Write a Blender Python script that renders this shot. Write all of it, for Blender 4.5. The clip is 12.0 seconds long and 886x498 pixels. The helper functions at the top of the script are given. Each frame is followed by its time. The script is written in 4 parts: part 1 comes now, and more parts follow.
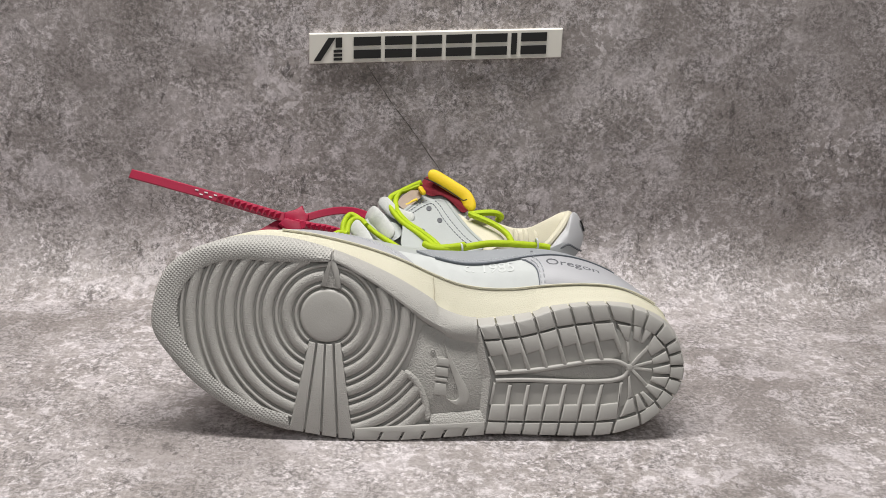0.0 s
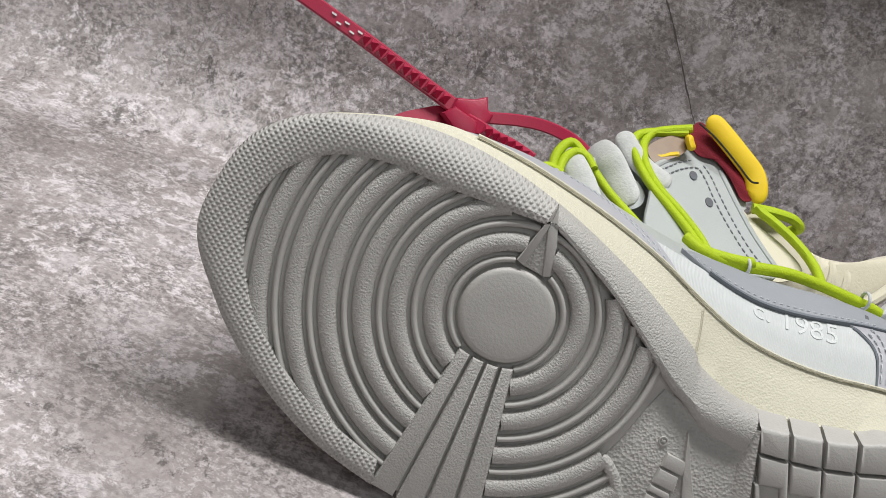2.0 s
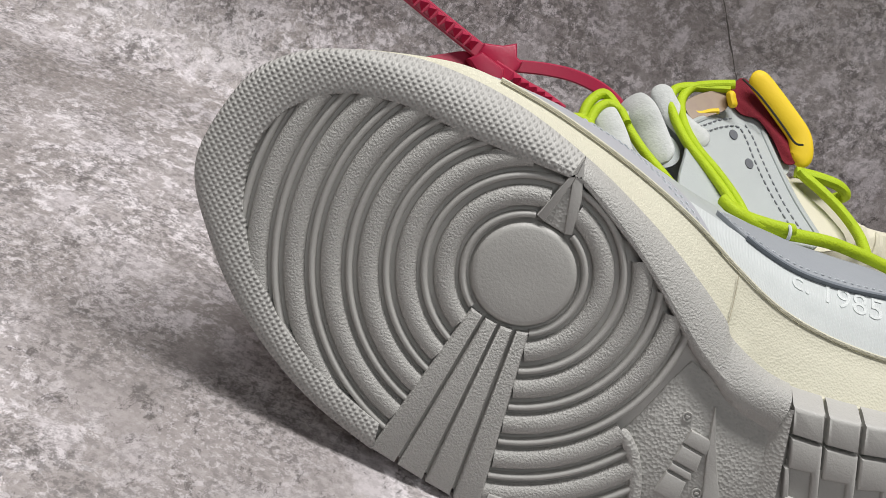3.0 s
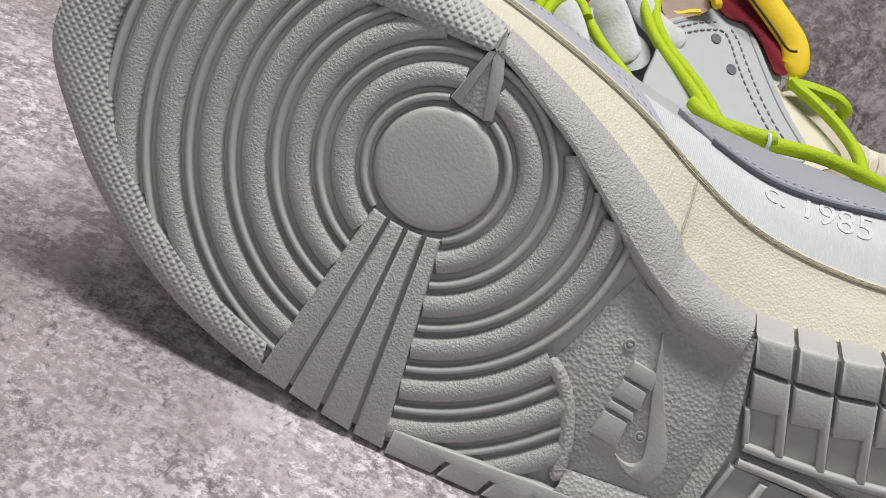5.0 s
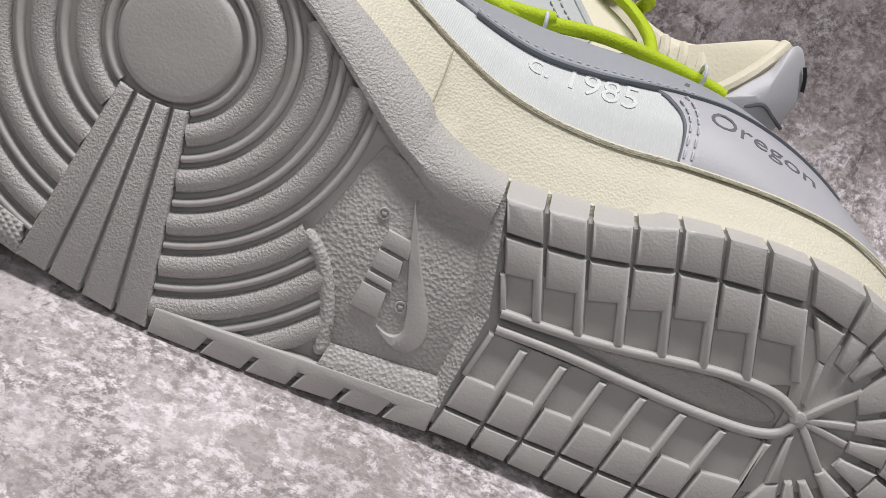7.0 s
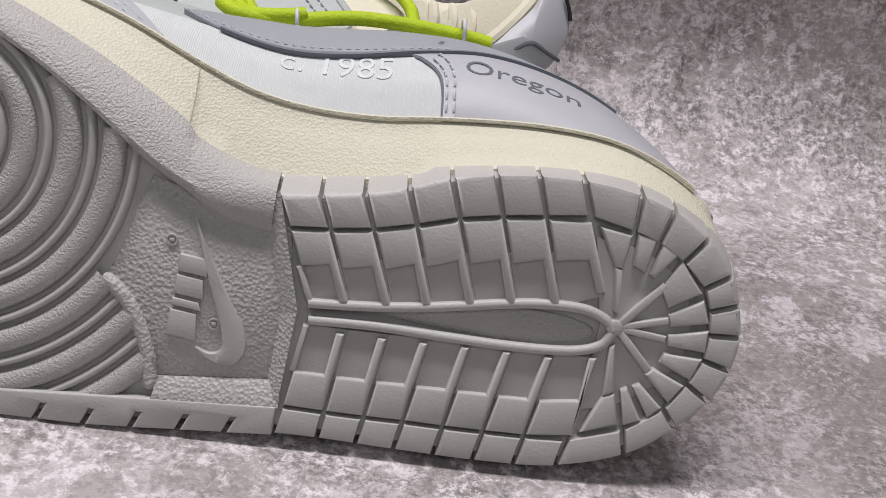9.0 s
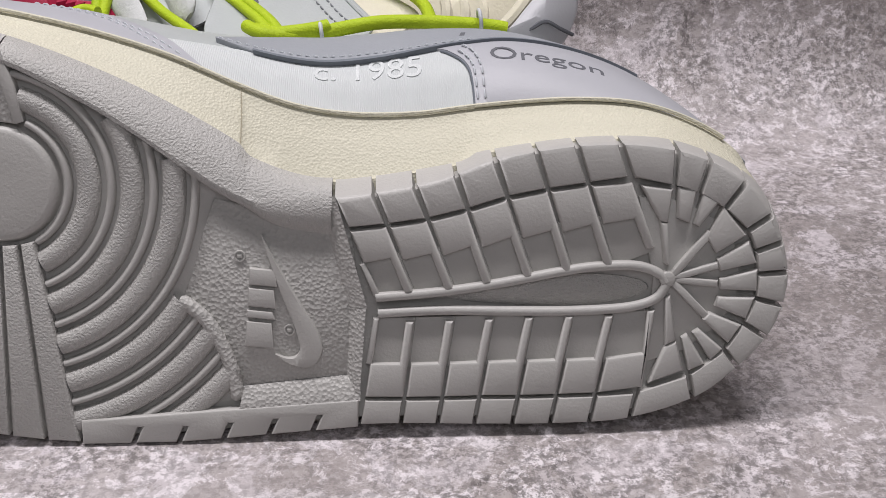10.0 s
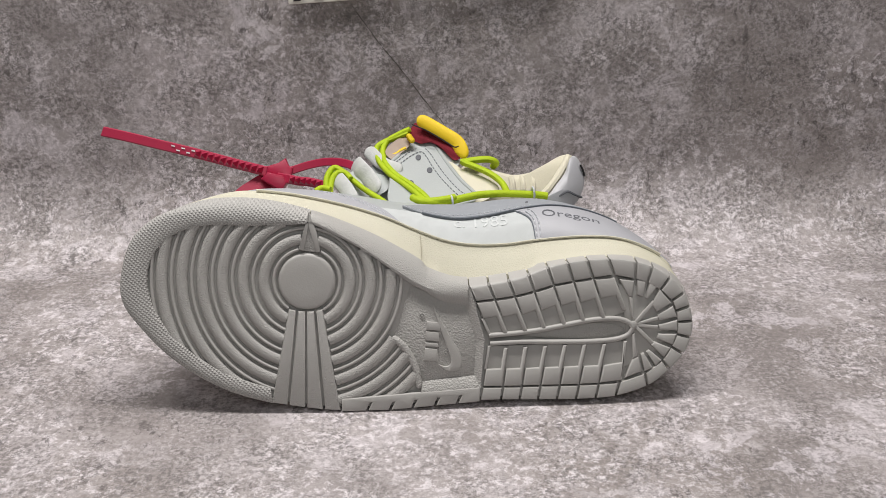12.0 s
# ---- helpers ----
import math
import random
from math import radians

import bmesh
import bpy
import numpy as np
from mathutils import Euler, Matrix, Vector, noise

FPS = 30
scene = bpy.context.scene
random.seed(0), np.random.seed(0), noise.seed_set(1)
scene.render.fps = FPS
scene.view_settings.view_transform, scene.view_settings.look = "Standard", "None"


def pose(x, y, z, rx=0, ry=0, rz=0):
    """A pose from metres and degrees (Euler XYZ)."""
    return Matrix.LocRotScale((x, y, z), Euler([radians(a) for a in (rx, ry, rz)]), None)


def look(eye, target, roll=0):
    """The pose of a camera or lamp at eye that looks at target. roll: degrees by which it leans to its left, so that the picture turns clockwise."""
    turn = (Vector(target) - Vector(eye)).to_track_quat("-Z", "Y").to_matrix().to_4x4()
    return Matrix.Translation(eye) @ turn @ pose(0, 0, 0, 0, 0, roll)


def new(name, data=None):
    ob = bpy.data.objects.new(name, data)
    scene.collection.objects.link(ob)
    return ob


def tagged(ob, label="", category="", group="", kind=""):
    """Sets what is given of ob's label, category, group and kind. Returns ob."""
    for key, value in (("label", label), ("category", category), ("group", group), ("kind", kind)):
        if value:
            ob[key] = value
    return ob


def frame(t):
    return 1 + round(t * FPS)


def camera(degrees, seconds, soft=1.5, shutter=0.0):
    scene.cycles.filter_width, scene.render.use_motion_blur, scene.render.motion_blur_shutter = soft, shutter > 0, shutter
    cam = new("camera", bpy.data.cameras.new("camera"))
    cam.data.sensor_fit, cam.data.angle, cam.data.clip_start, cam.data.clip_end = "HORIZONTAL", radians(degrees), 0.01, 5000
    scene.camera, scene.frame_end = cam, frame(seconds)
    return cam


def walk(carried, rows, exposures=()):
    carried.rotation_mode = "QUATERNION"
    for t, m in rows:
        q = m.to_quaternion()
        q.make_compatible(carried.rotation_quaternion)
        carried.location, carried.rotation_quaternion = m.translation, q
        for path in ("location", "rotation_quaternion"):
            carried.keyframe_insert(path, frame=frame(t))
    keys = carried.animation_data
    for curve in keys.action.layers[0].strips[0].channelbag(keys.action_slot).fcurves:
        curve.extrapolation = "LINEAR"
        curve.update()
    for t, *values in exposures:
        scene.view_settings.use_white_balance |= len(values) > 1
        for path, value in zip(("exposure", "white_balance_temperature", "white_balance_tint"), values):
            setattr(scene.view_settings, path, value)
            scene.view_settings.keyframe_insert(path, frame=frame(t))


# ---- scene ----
cam = camera(42.0, 12.0, soft=0.8)
PATH = [
    (0.0, pose(-0.0303, -0.5792, 0.3191, 70.56, -1.81, -1.34)),
    (0.5, pose(-0.0422, -0.4201, 0.2687, 68.78, -6.35, 0.04)),
    (1.0, pose(-0.0785, -0.3590, 0.2446, 67.17, -13.02, 3.86)),
    (1.5, pose(-0.1018, -0.3216, 0.2302, 65.69, -17.54, 6.65)),
    (2.0, pose(-0.1076, -0.2979, 0.2228, 64.05, -19.76, 7.55)),
    (2.5, pose(-0.1055, -0.2892, 0.2195, 62.42, -20.61, 8.68)),
    (4.5, pose(-0.0717, -0.2333, 0.1838, 59.79, -20.80, 13.69)),
    (5.0, pose(-0.0568, -0.2342, 0.1826, 59.79, -20.84, 13.32)),
    (5.5, pose(-0.0395, -0.2343, 0.1797, 59.98, -20.55, 13.05)),
    (6.0, pose(-0.0241, -0.2345, 0.1793, 60.10, -20.31, 12.63)),
    (6.5, pose(-0.0106, -0.2343, 0.1780, 59.95, -19.98, 12.33)),
    (7.0, pose(0.0044, -0.2339, 0.1790, 59.62, -20.01, 11.79)),
    (7.5, pose(0.0168, -0.2358, 0.1784, 60.25, -20.34, 10.31)),
    (7.7, pose(0.0203, -0.2371, 0.1771, 60.81, -20.31, 9.61)),
    (9.3, pose(0.0508, -0.2399, 0.1875, 62.31, -3.44, 1.52)),
    (9.5, pose(0.0494, -0.2429, 0.1848, 62.15, -1.28, 0.65)),
    (10.0, pose(0.0392, -0.2528, 0.1907, 62.11, 0.32, -0.06)),
    (10.5, pose(0.0271, -0.3163, 0.2242, 62.74, 0.37, -1.10)),
    (11.0, pose(0.0147, -0.4308, 0.2689, 64.99, 0.78, -1.04)),
    (11.5, pose(0.0069, -0.4867, 0.2943, 65.96, 1.12, -0.52)),
    (12.0, pose(-0.0038, -0.5302, 0.3217, 66.58, 0.75, -0.50)),
]
walk(cam, PATH, exposures=[(0.0, -0.46, 6650, 8), (1.0, -0.56, 6500, 8), (2.5, -0.56, 6450, 8), (5.5, -0.58, 6450, 11), (7.5, -0.59, 6450, 13), (9.5, -0.68, 6380, 15), (10.5, -0.66, 6400, 14), (12.0, -0.58, 6600, 10)])

# ---- light ----
world = bpy.data.worlds.new("room_air")
scene.world = world
world.use_nodes = True
world.node_tree.nodes["Background"].inputs[0].default_value = (0.9, 0.95, 1.0, 1)
world.node_tree.nodes["Background"].inputs[1].default_value = 0.012


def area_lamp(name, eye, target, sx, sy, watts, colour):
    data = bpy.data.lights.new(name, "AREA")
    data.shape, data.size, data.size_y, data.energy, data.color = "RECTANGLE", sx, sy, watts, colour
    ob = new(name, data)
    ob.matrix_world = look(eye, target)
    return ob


area_lamp("ceiling_lamp", (-0.12, 0.060, 1.15), (-0.12, 0.050, 0.0), 1.00, 0.16, 22.5, (1.0, 0.97, 0.96))
# Added fill lamp in front to lift the sole; no window stands there.
area_lamp("front_fill", (0.06, -0.66, 0.66), (-0.08, 0.0, 0.04), 0.4, 0.4, 2.0, (0.97, 0.98, 1.0))

# ---- materials ----
def material(name, colour, rough=0.6, metal=0.0, second=None, scale=40.0, amount=0.5, detail=6.0, bump=0.0, bump_scale=600.0,
             bump_kind="noise", spec=0.4, sheen=0.0, stretch=(1, 1, 1)):
    m = bpy.data.materials.new(name)
    m.use_nodes = True
    nt = m.node_tree
    n, l = nt.nodes, nt.links
    b = n["Principled BSDF"]
    b.inputs["Roughness"].default_value = rough
    b.inputs["Metallic"].default_value = metal
    b.inputs["Specular IOR Level"].default_value = spec
    b.inputs["Sheen Weight"].default_value = sheen
    co = n.new("ShaderNodeTexCoord")
    mp = n.new("ShaderNodeMapping")
    mp.inputs["Scale"].default_value = stretch
    l.new(co.outputs["Object"], mp.inputs["Vector"])
    tex = n.new("ShaderNodeTexNoise")
    tex.inputs["Scale"].default_value = scale
    tex.inputs["Detail"].default_value = detail
    l.new(mp.outputs[0], tex.inputs["Vector"])
    mix = n.new("ShaderNodeMix")
    mix.data_type = "RGBA"
    ramp = n.new("ShaderNodeMapRange")
    ramp.inputs[1].default_value, ramp.inputs[2].default_value = 0.35, 0.68
    ramp.inputs[4].default_value = amount
    l.new(tex.outputs[0], ramp.inputs[0])
    l.new(ramp.outputs[0], mix.inputs[0])
    second = second or tuple(c * 0.82 for c in colour)
    mix.inputs[6].default_value = (*colour, 1)
    mix.inputs[7].default_value = (*second, 1)
    l.new(mix.outputs[2], b.inputs["Base Color"])
    if bump:
        if bump_kind == "voronoi":
            t2 = n.new("ShaderNodeTexVoronoi")
            t2.inputs["Scale"].default_value = bump_scale
            out = t2.outputs["Distance"]
        elif bump_kind == "weave":
            t2 = n.new("ShaderNodeTexWave")
            t2.wave_type = "BANDS"
            t2.bands_direction = "X"
            t2.inputs["Scale"].default_value = bump_scale
            t2.inputs["Distortion"].default_value = 0.6
            t2.inputs["Detail Scale"].default_value = 4
            out = t2.outputs["Fac"]
        elif bump_kind == "diamond":
            outs = []
            for turn in (35, -50):
                mq = n.new("ShaderNodeMapping")
                mq.inputs["Rotation"].default_value = (0, 0, radians(turn))
                l.new(co.outputs["Object"], mq.inputs["Vector"])
                tw = n.new("ShaderNodeTexWave")
                tw.inputs["Scale"].default_value = bump_scale
                tw.inputs["Distortion"].default_value = 1.4
                tw.inputs["Detail"].default_value = 1.0
                l.new(mq.outputs[0], tw.inputs["Vector"])
                outs.append(tw.outputs["Fac"])
            t2 = n.new("ShaderNodeMath")
            t2.operation = "MULTIPLY"
            l.new(outs[0], t2.inputs[0])
            l.new(outs[1], t2.inputs[1])
            out = t2.outputs[0]
        else:
            t2 = n.new("ShaderNodeTexNoise")
            t2.inputs["Scale"].default_value = bump_scale
            t2.inputs["Detail"].default_value = 3
            out = t2.outputs[0]
        if bump_kind != "diamond":
            l.new(mp.outputs[0], t2.inputs["Vector"])
        bp = n.new("ShaderNodeBump")
        bp.inputs["Strength"].default_value = bump
        bp.inputs["Distance"].default_value = 0.0006
        l.new(out, bp.inputs["Height"])
        l.new(bp.outputs[0], b.inputs["Normal"])
    return m


def concrete_print():
    """Matt vinyl sheet printed like worn concrete."""
    m = bpy.data.materials.new("concrete_print")
    m.use_nodes = True
    nt = m.node_tree
    n, l = nt.nodes, nt.links
    b = n["Principled BSDF"]
    b.inputs["Roughness"].default_value = 0.5
    b.inputs["Specular IOR Level"].default_value = 0.35
    co = n.new("ShaderNodeTexCoord")

    def noise_tex(scale, detail, rough=0.6, dist=0.0, stretch=None):
        t = n.new("ShaderNodeTexNoise")
        t.inputs["Scale"].default_value, t.inputs["Detail"].default_value = scale, detail
        t.inputs["Roughness"].default_value, t.inputs["Distortion"].default_value = rough, dist
        if stretch:
            mp = n.new("ShaderNodeMapping")
            mp.inputs["Scale"].default_value = stretch
            l.new(co.outputs["UV"], mp.inputs["Vector"])
            l.new(mp.outputs[0], t.inputs["Vector"])
        else:
            l.new(co.outputs["UV"], t.inputs["Vector"])
        return t.outputs[0]

    def span(v, lo, hi, a=0.0, z=1.0):
        r = n.new("ShaderNodeMapRange")
        r.inputs[1].default_value, r.inputs[2].default_value = lo, hi
        r.inputs[3].default_value, r.inputs[4].default_value = a, z
        l.new(v, r.inputs[0])
        return r.outputs[0]

    def times(a, c):
        k = n.new("ShaderNodeMath")
        k.operation = "MULTIPLY"
        l.new(a, k.inputs[0])
        l.new(c, k.inputs[1])
        return k.outputs[0]

    def blend(fac, a, c):
        k = n.new("ShaderNodeMix")
        k.data_type = "RGBA"
        l.new(fac, k.inputs[0])
        for i, v in ((6, a), (7, c)):
            if isinstance(v, tuple):
                k.inputs[i].default_value = (*v, 1)
            else:
                l.new(v, k.inputs[i])
        return k.outputs[2]

    base = blend(span(noise_tex(9, 9, 0.68, 0.25), 0.36, 0.64), (0.285, 0.257, 0.248), (0.52, 0.477, 0.476))
    base = blend(span(noise_tex(4, 5, 0.55), 0.42, 0.62, 0, 0.35), base, (0.275, 0.235, 0.205))
    # worn light patches with ragged edges, at two sizes
    worn = times(span(noise_tex(36, 13, 0.76, 0.4), 0.515, 0.54, 0, 0.8), span(noise_tex(6, 4, 0.6), 0.36, 0.56))
    base = blend(worn, base, (0.66, 0.615, 0.64))
    chips = times(span(noise_tex(130, 10, 0.78, 0.4), 0.520, 0.545, 0, 0.9), span(noise_tex(9, 5, 0.6, 0.5), 0.40, 0.54))
    base = blend(chips, base, (0.78, 0.735, 0.755))
    # clusters of dark pits, drawn out along the sheet, and fine grain between the patches
    pits = times(span(noise_tex(135, 10, 0.8, 0.3, (1, 0.6, 1)), 0.545, 0.59, 0, 0.85), span(noise_tex(8, 6, 0.7, 0.5), 0.46, 0.56))
    base = blend(pits, base, (0.085, 0.075, 0.072))
    grain = span(noise_tex(340, 8, 0.8), 0.47, 0.54, 0.0, 0.85)
    base = blend(times(grain, span(noise_tex(30, 6, 0.65, 0.4), 0.62, 0.42, 0.25, 1.0)), base, (0.155, 0.142, 0.138))
    sparkle = times(span(noise_tex(400, 7, 0.78, 0.2), 0.52, 0.57, 0.0, 0.5), span(noise_tex(22, 5, 0.6, 0.5), 0.40, 0.60, 0.2, 1.0))
    base = blend(sparkle, base, (0.72, 0.675, 0.695))
    l.new(base, b.inputs["Base Color"])
    bp = n.new("ShaderNodeBump")
    bp.inputs["Strength"].default_value, bp.inputs["Distance"].default_value = 0.12, 0.0004
    l.new(noise_tex(1500, 2), bp.inputs["Height"])
    l.new(bp.outputs[0], b.inputs["Normal"])
    l.new(span(noise_tex(40, 5), 0.3, 0.7, 0.42, 0.6), b.inputs["Roughness"])
    return m


M_SHEET = concrete_print()
M_CRACK = material("crack_print", (0.12, 0.108, 0.10), 0.7)
M_RUBBER = material("grey_rubber", (0.475, 0.467, 0.443), 0.42, second=(0.44, 0.432, 0.408), scale=25, bump=0.22, bump_scale=1300, spec=0.45)
M_PEBBLE = material("pebbled_rubber", (0.475, 0.467, 0.443), 0.5, second=(0.44, 0.432, 0.408), scale=25, bump=0.65, bump_scale=1000, bump_kind="voronoi", spec=0.45)
M_DIMPLE = material("dimpled_rubber", (0.49, 0.483, 0.46), 0.52, second=(0.455, 0.448, 0.427), scale=25, bump=0.8, bump_scale=210, bump_kind="diamond", spec=0.45)
M_GRAIN = material("grained_rubber", (0.475, 0.467, 0.443), 0.42, second=(0.44, 0.432, 0.408), scale=25, bump=0.9, bump_scale=1500, spec=0.5)
M_CREAM = material("cream_midsole", (0.65, 0.63, 0.505), 0.6, second=(0.61, 0.585, 0.46), scale=30, bump=0.35, bump_scale=1400, bump_kind="voronoi")
M_LEATHER = material("pale_leather", (0.44, 0.47, 0.465), 0.5, second=(0.405, 0.435, 0.43), scale=60, bump=0.2, bump_scale=1100)
M_HEEL = material("grey_leather", (0.43, 0.437, 0.465), 0.46, second=(0.40, 0.408, 0.435), scale=60, bump=0.12, bump_scale=1000, spec=0.5)
M_OVERLAY = material("grey_overlay", (0.32, 0.34, 0.365), 0.5, second=(0.295, 0.315, 0.34), scale=60, bump=0.15, bump_scale=1100)
M_EDGE = material("cut_edge", (0.17, 0.19, 0.215), 0.7)
M_CANVAS = material("white_canvas", (0.60, 0.63, 0.625), 0.85, second=(0.555, 0.585, 0.58), scale=160, bump=0.25, bump_scale=560, bump_kind="weave")
M_WHITE = material("white_thread", (0.74, 0.76, 0.76), 0.8, bump=0.4, bump_scale=1800)
M_LINING = material("cream_lining", (0.70, 0.665, 0.53), 0.85, second=(0.63, 0.59, 0.46), scale=80, bump=0.3, bump_scale=900, sheen=0.3)
M_LIME = material("lime_rope", (0.43, 0.57, 0.010), 0.65, second=(0.36, 0.49, 0.006), scale=300, bump=0.5, bump_scale=1500)
M_YELLOW = material("yellow_foam", (0.85, 0.60, 0.02), 0.6, second=(0.78, 0.52, 0.016), scale=80, bump=0.15, bump_scale=1500)
M_MAROON = material("maroon_felt", (0.20, 0.012, 0.025), 0.9, second=(0.14, 0.01, 0.018), scale=200, bump=0.6, bump_scale=1800)
M_RED = material("red_plastic", (0.40, 0.018, 0.06), 0.38, second=(0.34, 0.014, 0.05), scale=60, bump=0.1, bump_scale=900, spec=0.5)
M_BLACK = material("black_ink", (0.018, 0.018, 0.018), 0.6)
M_SEAM = material("grey_seam_thread", (0.22, 0.23, 0.245), 0.8)
M_DARK = material("dark_thread_and_holes", (0.13, 0.137, 0.15), 0.8)
M_INK = material("faded_print", (0.13, 0.135, 0.15), 0.7)
M_LACE = material("woven_lace", (0.56, 0.575, 0.56), 0.85, second=(0.47, 0.485, 0.47), scale=420, bump=0.45, bump_scale=900)
M_TAB = material("tab_leather", (0.52, 0.525, 0.545), 0.45, second=(0.48, 0.487, 0.51), scale=60, bump=0.15, bump_scale=1100)
M_STITCH = material("grey_thread", (0.60, 0.63, 0.66), 0.8)
M_SIGN = material("white_sign", (0.82, 0.80, 0.74), 0.5, second=(0.78, 0.75, 0.68), scale=30)
M_ROOM = material("room_paint", (0.20, 0.195, 0.19), 0.8, scale=3)
M_TABLE = material("table_board", (0.35, 0.27, 0.2), 0.6, scale=8)
M_PATCH = material("clear_patch", (0.27, 0.19, 0.12), 0.35, second=(0.22, 0.14, 0.1), scale=220)
M_THREAD = material("canvas_thread", (0.68, 0.71, 0.705), 0.7, bump=0.4, bump_scale=1800)
M_TAN = material("seam_shade", (0.42, 0.38, 0.28), 0.9, scale=200)


# ---- mesh helpers ----
# the soft upper and what hangs on it lean a little
LEANING = {"sneaker", "midsole", "eyestay", "collar_lining", "tongue_label", "cable_tie"}


# how the worn sole is drawn out of its flat pattern (length, width), and the upper with its height
SOLE_U, SOLE_V = (0.0003, -0.0005, -0.0302, 0.0172, -0.0142, -0.0078, 0.0109, -0.0046), (0.0012, 0.0209, 0.0142, -0.0049, 0.0220, -0.0236, 0.0010, 0.0130)
UPPER_U = (0.0956, -0.0479, -0.1003, -0.3411, 0.1360, 0.3772)
UPPER_V = (0.0171, -0.0492, -0.0811, -0.1458, 0.0830, 0.1590)
UPPER_H = (-0.0804, 0.2254, -0.0595, -0.1479, 0.0845, 0.2785)


def settle(co, upper):
    u, v, h = co.x, co.y, -co.z
    if upper:
        v -= 0.030 * h
        u -= 0.014 * h * min(1.0, max(0.0, (0.045 - u) / 0.04))
    flat = (1.0, u, v, 5 * u * u, 5 * u * v, 5 * v * v, 30 * u ** 3, 30 * u * u * v)
    du, dv, dh = (sum(a * b for a, b in zip(k, flat)) for k in (SOLE_U, SOLE_V, (0,)))
    if upper:
        r, w = max(0.0, h - .006), v - .09
        rise = (r, 10 * r * r, 10 * r * u, 10 * r * w, 100 * r * r * u, 100 * r * r * w)
        du, dv, dh = (d + sum(a * b for a, b in zip(k, rise)) for d, k in ((du, UPPER_U), (dv, UPPER_V), (dh, UPPER_H)))
    return Vector((u + du, v + dv, -h - dh))


def part(name, bm, mat, parent=None, label="", smooth=True):
    if parent and (parent.name in LEANING or parent.name == "outsole"):
        for v in bm.verts:
            v.co = settle(v.co, name != "outsole" and parent.name != "outsole")
    me = bpy.data.meshes.new(name)
    bmesh.ops.recalc_face_normals(bm, faces=bm.faces)
    bm.to_mesh(me)
    bm.free()
    me.materials.append(mat)
    if smooth:
        me.polygons.foreach_set("use_smooth", [True] * len(me.polygons))
        me.set_sharp_from_angle(angle=radians(38))
    ob = new(name, me)
    if parent:
        ob.parent = parent
    return tagged(ob, label)


def glide(pts, count, closed=False):
    """Catmull-Rom curve through pts, evenly resampled."""
    p = [np.array(q, float) for q in pts]
    n = len(p)
    fine = []
    for i in range(n if closed else n - 1):
        a, b, c, d = (p[(i + k) % n] if closed else p[min(max(i + k, 0), n - 1)] for k in (-1, 0, 1, 2))
        for t in np.linspace(0, 1, 24, endpoint=False):
            fine.append(0.5 * (2 * b + (c - a) * t + (2 * a - 5 * b + 4 * c - d) * t * t + (3 * b - a - 3 * c + d) * t ** 3))
    fine.append(p[0] if closed else p[-1])
    fine = np.array(fine)
    s = np.concatenate([[0], np.cumsum(np.linalg.norm(np.diff(fine, axis=0), axis=1))])
    at = np.linspace(0, s[-1], count + 1)[:-1] if closed else np.linspace(0, s[-1], count)
    return np.stack([np.interp(at, s, fine[:, k]) for k in range(fine.shape[1])], 1)


def normals2(poly):
    d = np.roll(poly, -1, 0) - np.roll(poly, 1, 0)
    nn = np.stack([d[:, 1], -d[:, 0]], 1)
    nn /= np.linalg.norm(nn, axis=1)[:, None] + 1e-12
    area = np.sum(poly[:, 0] * np.roll(poly[:, 1], -1) - np.roll(poly[:, 0], -1) * poly[:, 1])
    return nn if area > 0 else -nn


def inset(poly, d):
    poly = np.array(poly, float)
    n = len(poly)
    area = np.sum(poly[:, 0] * np.roll(poly[:, 1], -1) - np.roll(poly[:, 0], -1) * poly[:, 1])
    if area < 0:
        poly = poly[::-1]
    out = []
    for i in range(n):
        a, b, c = poly[i - 1], poly[i], poly[(i + 1) % n]
        e1, e2 = (b - a) / (np.linalg.norm(b - a) + 1e-12), (c - b) / (np.linalg.norm(c - b) + 1e-12)
        n1, n2 = np.array([-e1[1], e1[0]]), np.array([-e2[1], e2[0]])
        m = n1 + n2
        m /= max(np.linalg.norm(m), 1e-9)
        out.append(b + m * d / max(m @ n1, 0.45))
    return np.array(out)


def loft(rings, closed=True, cap_first=False, cap_last=False, bm=None):
    bm = bm or bmesh.new()
    vs = [[bm.verts.new(tuple(p)) for p in r] for r in rings]
    for a, b in zip(vs, vs[1:]):
        k = len(a)
        for i in range(k if closed else k - 1):
            j = (i + 1) % k
            bm.faces.new((a[i], a[j], b[j], b[i]))
    if cap_first:
        bm.faces.new(vs[0])
    if cap_last:
        bm.faces.new(vs[-1])
    return bm


def lift(poly, h):
    """Sole-plane points at height h over the tread: the shoe's own axes are length, width and minus height."""
    return [(p[0], p[1], -h) for p in poly]


def prism(poly, h0, h1, bevel=0.0006, gap=0.0, bm=None):
    p = inset(poly, gap)
    return loft([lift(p, h1), lift(p, h0 + bevel), lift(inset(p, bevel * 0.35), h0 + bevel * 0.35), lift(inset(p, bevel), h0)],
                cap_first=True, cap_last=True, bm=bm)


